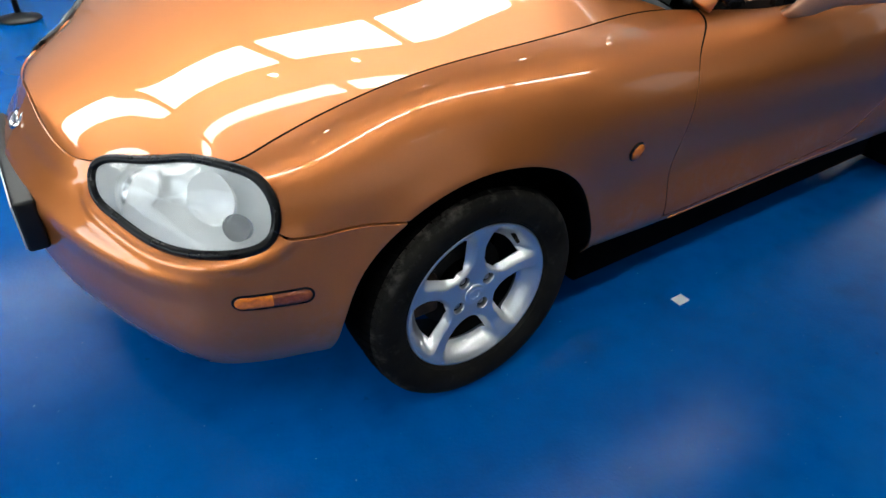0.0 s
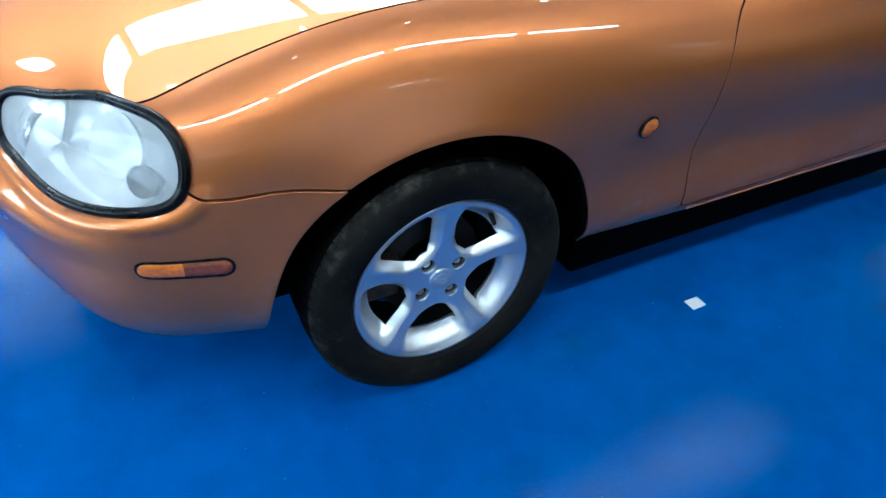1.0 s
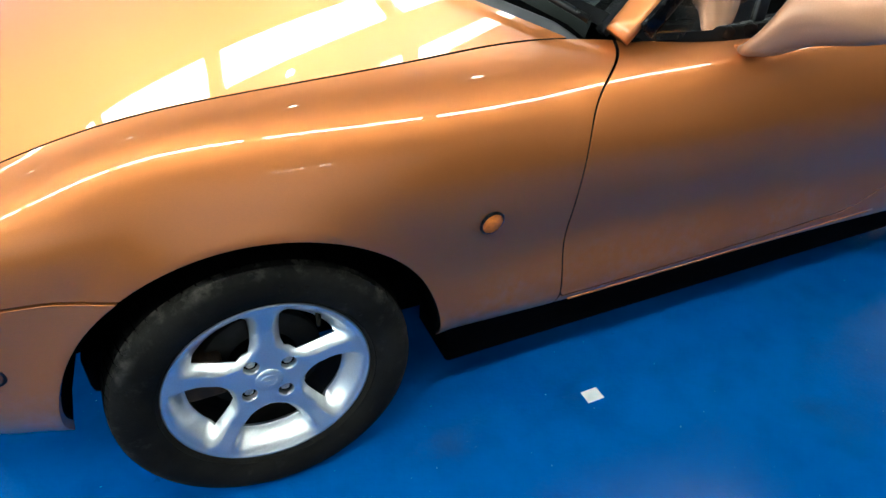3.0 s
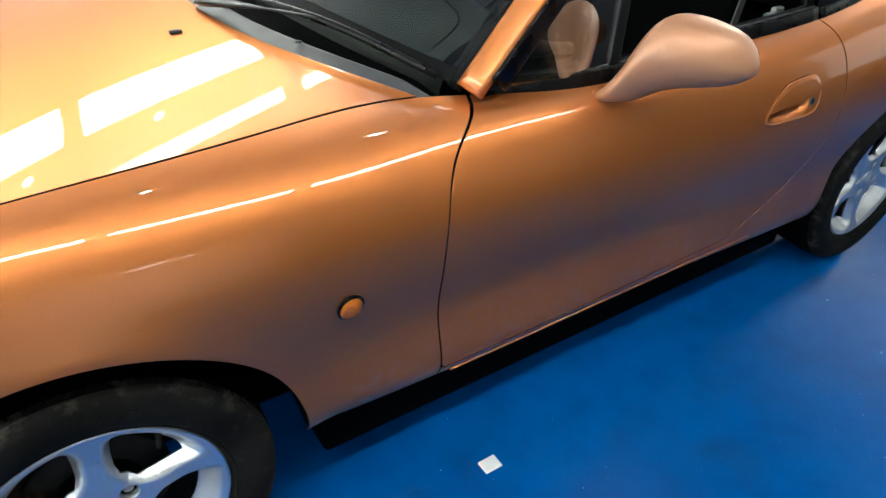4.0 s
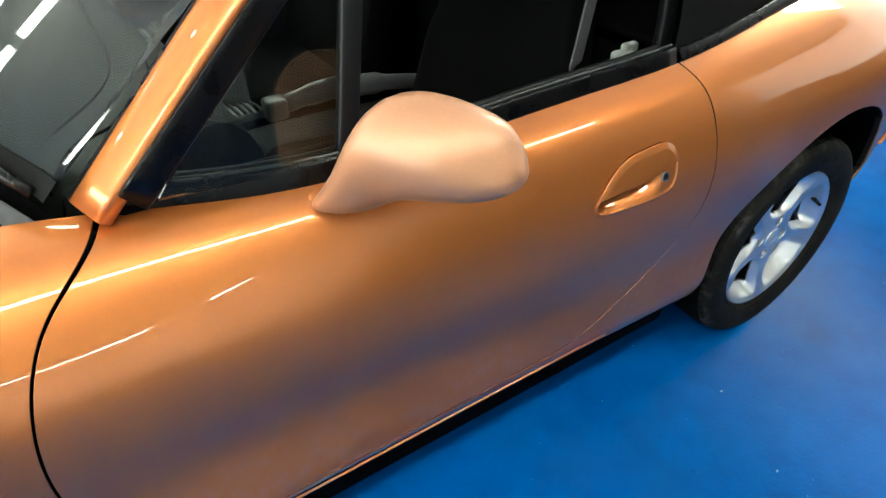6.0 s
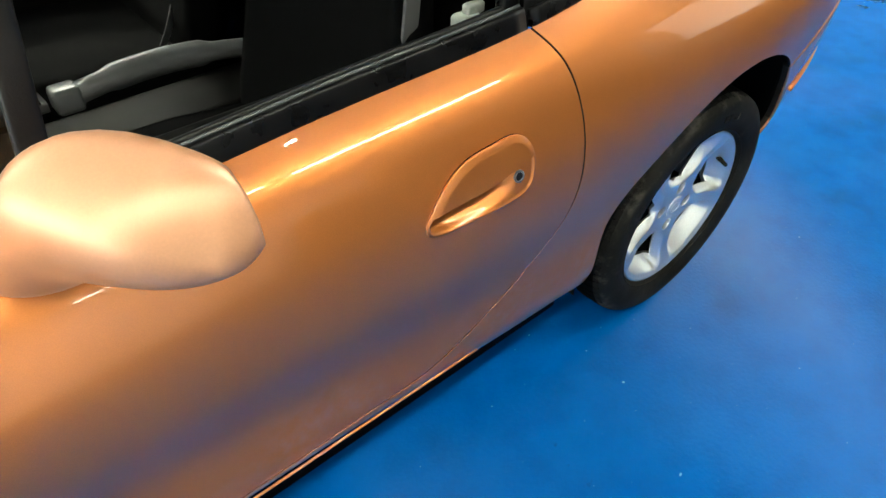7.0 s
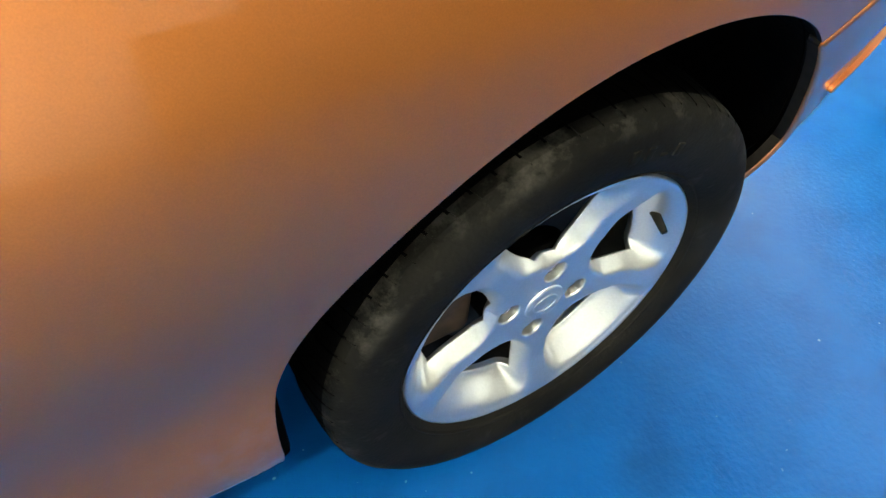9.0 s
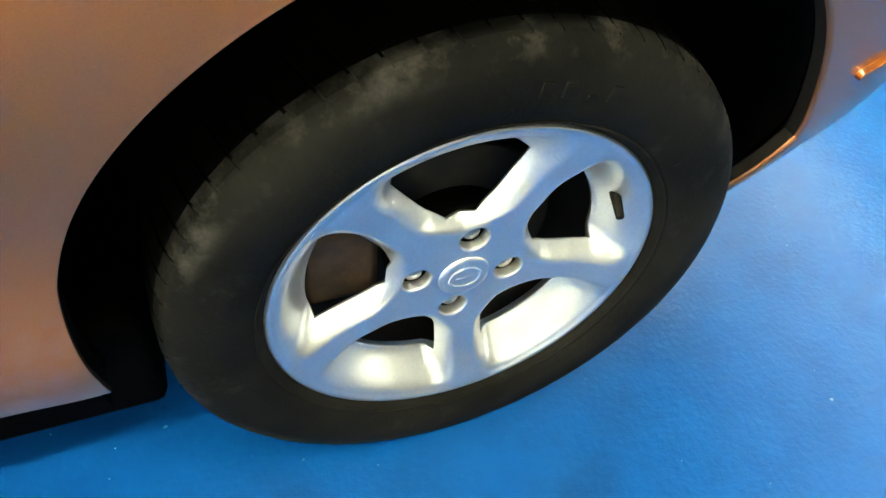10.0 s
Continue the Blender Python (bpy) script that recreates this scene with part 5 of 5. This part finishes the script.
        for k in np.linspace(0, 2 * math.pi, 37)[:-1]:
            q = ax[i] + np.array([rx_[i] * math.cos(k), 0.18 * s * rz_[i] * -math.sin(k), rz_[i] * math.sin(k)])
            q[0] = min(q[0], 1.222)
            row.append(tuple(q))
        rings.append(row)
    shell = part("mirror_shell", shape("mirror_shell", loft(rings)), SATIN, door, "copper teardrop mirror shell")
    part("mirror_foot", shape("mirror_foot", bar([axis[0] + (-0.002, -s * 0.014, -0.012), axis[0] + (0.0, s * 0.014, 0.008)], (1, 0, 0), 0.056, 0.036, 6)), PAINT, shell)
    bm = turned([(0.0005, 0.0), (0.028, 0.0), (0.031, 0.003)], 32)
    bmesh.ops.transform(bm, matrix=Matrix.Translation((1.2232, s * 0.872, 0.880)) @ Matrix.Rotation(radians(90), 4, "Z") @ Matrix.Diagonal((1.1, 1, 0.9, 1)), verts=bm.verts[:])
    part("mirror_glass", shape("mirror_glass", bm), CHROME, shell)

# wipers
for pivot, elbow, mid_, end0, end1 in (((0.462, -0.10, 0.897), (0.545, -0.34, 0.922), (0.603, -0.420, 0.918), (0.535, -0.265, 0.925), (0.727, -0.632, 0.850)),
                                       ((0.500, 0.36, 0.885), (0.510, 0.16, 0.918), (0.535, 0.08, 0.925), (0.538, 0.24, 0.927), (0.553, -0.21, 0.932))):
    wiper = part("wiper", shape("wiper", tube(smooth_path([pivot, elbow, mid_], 14).tolist(), (0.015, 0.021, 0.021, 0.019, 0.017, 0.015, 0.012, 0.008) + (0.0055,) * 6, 10, 0.45)), BLACK, car, "matt black windscreen wiper")
    part("wiper_blade", shape("wiper_blade", tube(smooth_path([end0, np.array(mid_) - (0, 0, 0.004), end1], 16).tolist(), 0.0065, 8, 1.3)), TRIM, wiper)
    bm = turned([(0.0005, -0.012), (0.009, -0.010), (0.011, 0.0), (0.014, 0.006)], 20)
    bmesh.ops.transform(bm, matrix=Matrix.Translation(pivot) @ Matrix.Rotation(radians(-90), 4, "X"), verts=bm.verts[:])
    part("wiper_nut", shape("wiper_nut", bm), STEEL, wiper)
for y in (-0.235, 0.235):
    i = np.unravel_index(np.argmin(np.abs(hood_grid[..., 0] - 0.375) + np.abs(hood_grid[..., 1] - y)), hood_grid.shape[:2])
    part("washer_jet", shape("washer_jet", box(hood_grid[i][:3] + (-0.012, -0.008, -0.003), hood_grid[i][:3] + (0.012, 0.008, 0.006), 0.003)), BLACK, hood)

# ---- soft top ----
def roof_ring(x, z_side, y_side, z_top):
    return [(x, y_side * math.copysign(abs(math.cos(k)) ** 0.55, -math.cos(k)), z_side + (z_top - z_side) * math.sin(k) ** 0.7) for k in np.linspace(0, math.pi, 33)]


rows = [roof_ring(1.13, 1.165, 0.60, 1.20), roof_ring(1.25, 1.16, 0.62, 1.225), roof_ring(1.45, 1.15, 0.63, 1.235), roof_ring(1.735, 1.13, 0.635, 1.215)]
soft_top = part("soft_top", shape("soft_top", loft(rows, False, False)), CANVAS, car, "black fabric soft top, closed")
rows = []
for x in np.linspace(1.742, 2.20, 12):
    t = (x - 1.742) / 0.458
    ey, ez = np.interp(x, ex[:, 0], -ex[:, 1]), np.interp(x, ex[:, 0], ex[:, 2])
    rows.append(roof_ring(x, ez + 0.004, ey - 0.012, max(ez + 0.02, 1.212 - 0.32 * t ** 1.5)))
part("rear_canopy", shape("rear_canopy", loft(rows, False, False)), CANVAS, soft_top)
for s in (-1, 1):
    xs_ = np.linspace(1.752, 2.20, 24)
    strip = np.stack([xs_, s * (np.interp(xs_, ex[:, 0], -ex[:, 1]) - 0.008), np.interp(xs_, ex[:, 0], ex[:, 2]) + 0.010], 1)
    part("hood_moulding", shape("hood_moulding", bar(strip, (0, 0.3, 1), 0.026, 0.014, 24)), TRIM, soft_top)

# ---- cabin ----
rows = []
for y in np.linspace(-0.555, 0.555, 33):
    dip = 0.012 * math.cos(y * 9)
    prof = [(0.60, 0.70), (0.64, 0.835), (0.75, 0.862 + dip), (0.92, 0.868 + dip), (1.00, 0.845), (1.03, 0.79), (1.02, 0.70), (0.96, 0.55)]
    pr = smooth_path([(a, 0, b) for a, b in prof], 26)
    rows.append([(q[0] + 0.01 * (abs(y) / 0.64) ** 2 + (0.05 + 0.16 * (abs(y) / 0.64) ** 2.3) * min(max((0.95 - q[0]) / 0.35, 0), 1), y, q[2] - 0.03 * (abs(y) / 0.64) ** 4) for q in pr])
dash = part("dashboard", shape("dashboard", loft(rows, False, False)), DASH, car, "dark grey-green padded dashboard")
def dash_top(x, y):
    """Height of the dashboard's top at a place."""
    i = int(np.argmin([abs(r[0][1] - y) for r in rows]))
    r = np.array(rows[i])[:18]
    return float(np.interp(x, r[:, 0], r[:, 2]))


seam = smooth_path([(0.70, -0.50, 0), (0.78, -0.515, 0), (0.90, -0.47, 0), (0.945, -0.32, 0), (0.94, -0.16, 0), (0.88, -0.09, 0), (0.76, -0.10, 0), (0.69, -0.15, 0)], 40)
part("airbag_seam", shape("airbag_seam", tube([(x, y, dash_top(x, y) + 0.001) for x, y, _ in seam], 0.0028, 6)), CABIN, dash)
bm = turned([(0.178, 0.0), (0.183, -0.012), (0.194, -0.016), (0.203, -0.010), (0.205, 0.004), (0.196, 0.014), (0.184, 0.012), (0.178, 0.0)], 48)
steer = Matrix.Translation((1.16, 0.36, 0.80)) @ Matrix.Rotation(radians(90), 4, "Z") @ Matrix.Rotation(radians(22), 4, "X")
bmesh.ops.transform(bm, matrix=steer, verts=bm.verts[:])
wheel_rim = part("steering_wheel", shape("steering_wheel", bm), CABIN, car, "black steering wheel")
bm = box((-0.19, -0.01, -0.022), (0.19, 0.02, 0.022), 0.01)
bmesh.ops.transform(bm, matrix=steer, verts=bm.verts[:])
part("wheel_spoke", shape("wheel_spoke", bm), CABIN, wheel_rim)
for s in (-1, 1):
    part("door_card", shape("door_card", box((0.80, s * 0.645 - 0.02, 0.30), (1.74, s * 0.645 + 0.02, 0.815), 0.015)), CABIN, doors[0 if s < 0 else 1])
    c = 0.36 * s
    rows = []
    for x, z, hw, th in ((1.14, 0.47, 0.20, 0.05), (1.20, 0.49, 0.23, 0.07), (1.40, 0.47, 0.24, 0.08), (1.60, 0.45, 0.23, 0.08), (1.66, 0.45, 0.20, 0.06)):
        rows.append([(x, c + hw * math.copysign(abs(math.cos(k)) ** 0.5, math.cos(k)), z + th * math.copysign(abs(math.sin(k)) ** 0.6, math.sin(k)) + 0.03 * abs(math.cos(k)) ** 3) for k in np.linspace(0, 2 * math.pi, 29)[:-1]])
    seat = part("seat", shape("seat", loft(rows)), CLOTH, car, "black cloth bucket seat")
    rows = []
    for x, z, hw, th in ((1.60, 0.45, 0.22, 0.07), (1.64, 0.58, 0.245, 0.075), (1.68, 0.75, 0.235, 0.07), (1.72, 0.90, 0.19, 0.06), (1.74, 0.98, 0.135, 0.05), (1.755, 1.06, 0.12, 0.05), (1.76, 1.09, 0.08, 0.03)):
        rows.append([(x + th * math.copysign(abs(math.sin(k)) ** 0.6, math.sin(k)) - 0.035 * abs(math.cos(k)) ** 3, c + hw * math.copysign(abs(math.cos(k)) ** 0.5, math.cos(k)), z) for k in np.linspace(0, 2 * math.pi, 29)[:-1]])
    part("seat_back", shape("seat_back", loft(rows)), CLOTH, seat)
gate = part("gear_gate", shape("gear_gate", bar([(1.065, -0.03, 0.565), (1.14, -0.025, 0.590), (1.222, -0.02, 0.592)], (0, 1, 0), 0.060, 0.022)), GREYP, car, "satin grey ridged gear gate")
for gx in (1.165, 1.180, 1.195, 1.210):
    part("ridge", shape("ridge", bar([(gx, -0.048, 0.606), (gx, 0.006, 0.604)], (1, 0, 0), 0.007, 0.008, 6)), CABIN, gate)
part("gear_lever", shape("gear_lever", tube([(1.10, 0.0, 0.58), (1.09, 0.0, 0.66), (1.085, 0.0, 0.70)], (0.010, 0.012, 0.024), 12)), CABIN, car, "black gear lever")
part("seat_belt", shape("seat_belt", bar([(1.50, 0.135, 0.54), (1.56, 0.19, 0.585), (1.64, 0.27, 0.70), (1.70, 0.36, 0.90)], (0.6, 0.5, 0), 0.022, 0.003)), GREYP, seat, "dark grey seat belt webbing")
lever = part("handbrake_lever", shape("handbrake_lever", tube(smooth_path([(1.285, -0.02, 0.590), (1.36, -0.02, 0.600), (1.50, -0.02, 0.600), (1.66, -0.02, 0.575)], 16).tolist(), (0.022,) * 3 + (0.027,) * 8 + (0.020,) * 5, 14)), GREYP, car, "glossy dark grey handbrake lever")
part("lever_end", shape("lever_end", box((1.235, -0.045, 0.562), (1.288, 0.005, 0.612), 0.010, 3)), GREYP, lever)
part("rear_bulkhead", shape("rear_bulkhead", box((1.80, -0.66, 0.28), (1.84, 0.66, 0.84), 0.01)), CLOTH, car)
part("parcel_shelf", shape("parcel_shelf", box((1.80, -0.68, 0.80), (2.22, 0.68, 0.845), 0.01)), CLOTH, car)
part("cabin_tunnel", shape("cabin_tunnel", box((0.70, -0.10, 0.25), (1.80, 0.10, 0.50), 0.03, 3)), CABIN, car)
part("bulkhead", shape("bulkhead", box((0.50, -0.66, 0.26), (0.58, 0.66, 0.80), 0.01)), DARK, car)
strap = part("seat_belt", shape("seat_belt", bar([(1.650, -0.570, 0.70), (1.662, -0.578, 0.82), (1.672, -0.585, 0.94), (1.69, -0.60, 1.10)], (1, 0.2, 0), 0.036, 0.006)), GREYP, seat, "dark grey seat belt webbing")
latch = part("belt_guide", shape("belt_guide", box((1.700, -0.652, 0.812), (1.742, -0.622, 0.836), 0.007, 3)), PALE, strap, "pale plastic seat belt guide")
part("guide_tongue", shape("guide_tongue", box((1.716, -0.646, 0.832), (1.752, -0.630, 0.850), 0.005, 3)), PALE, latch)
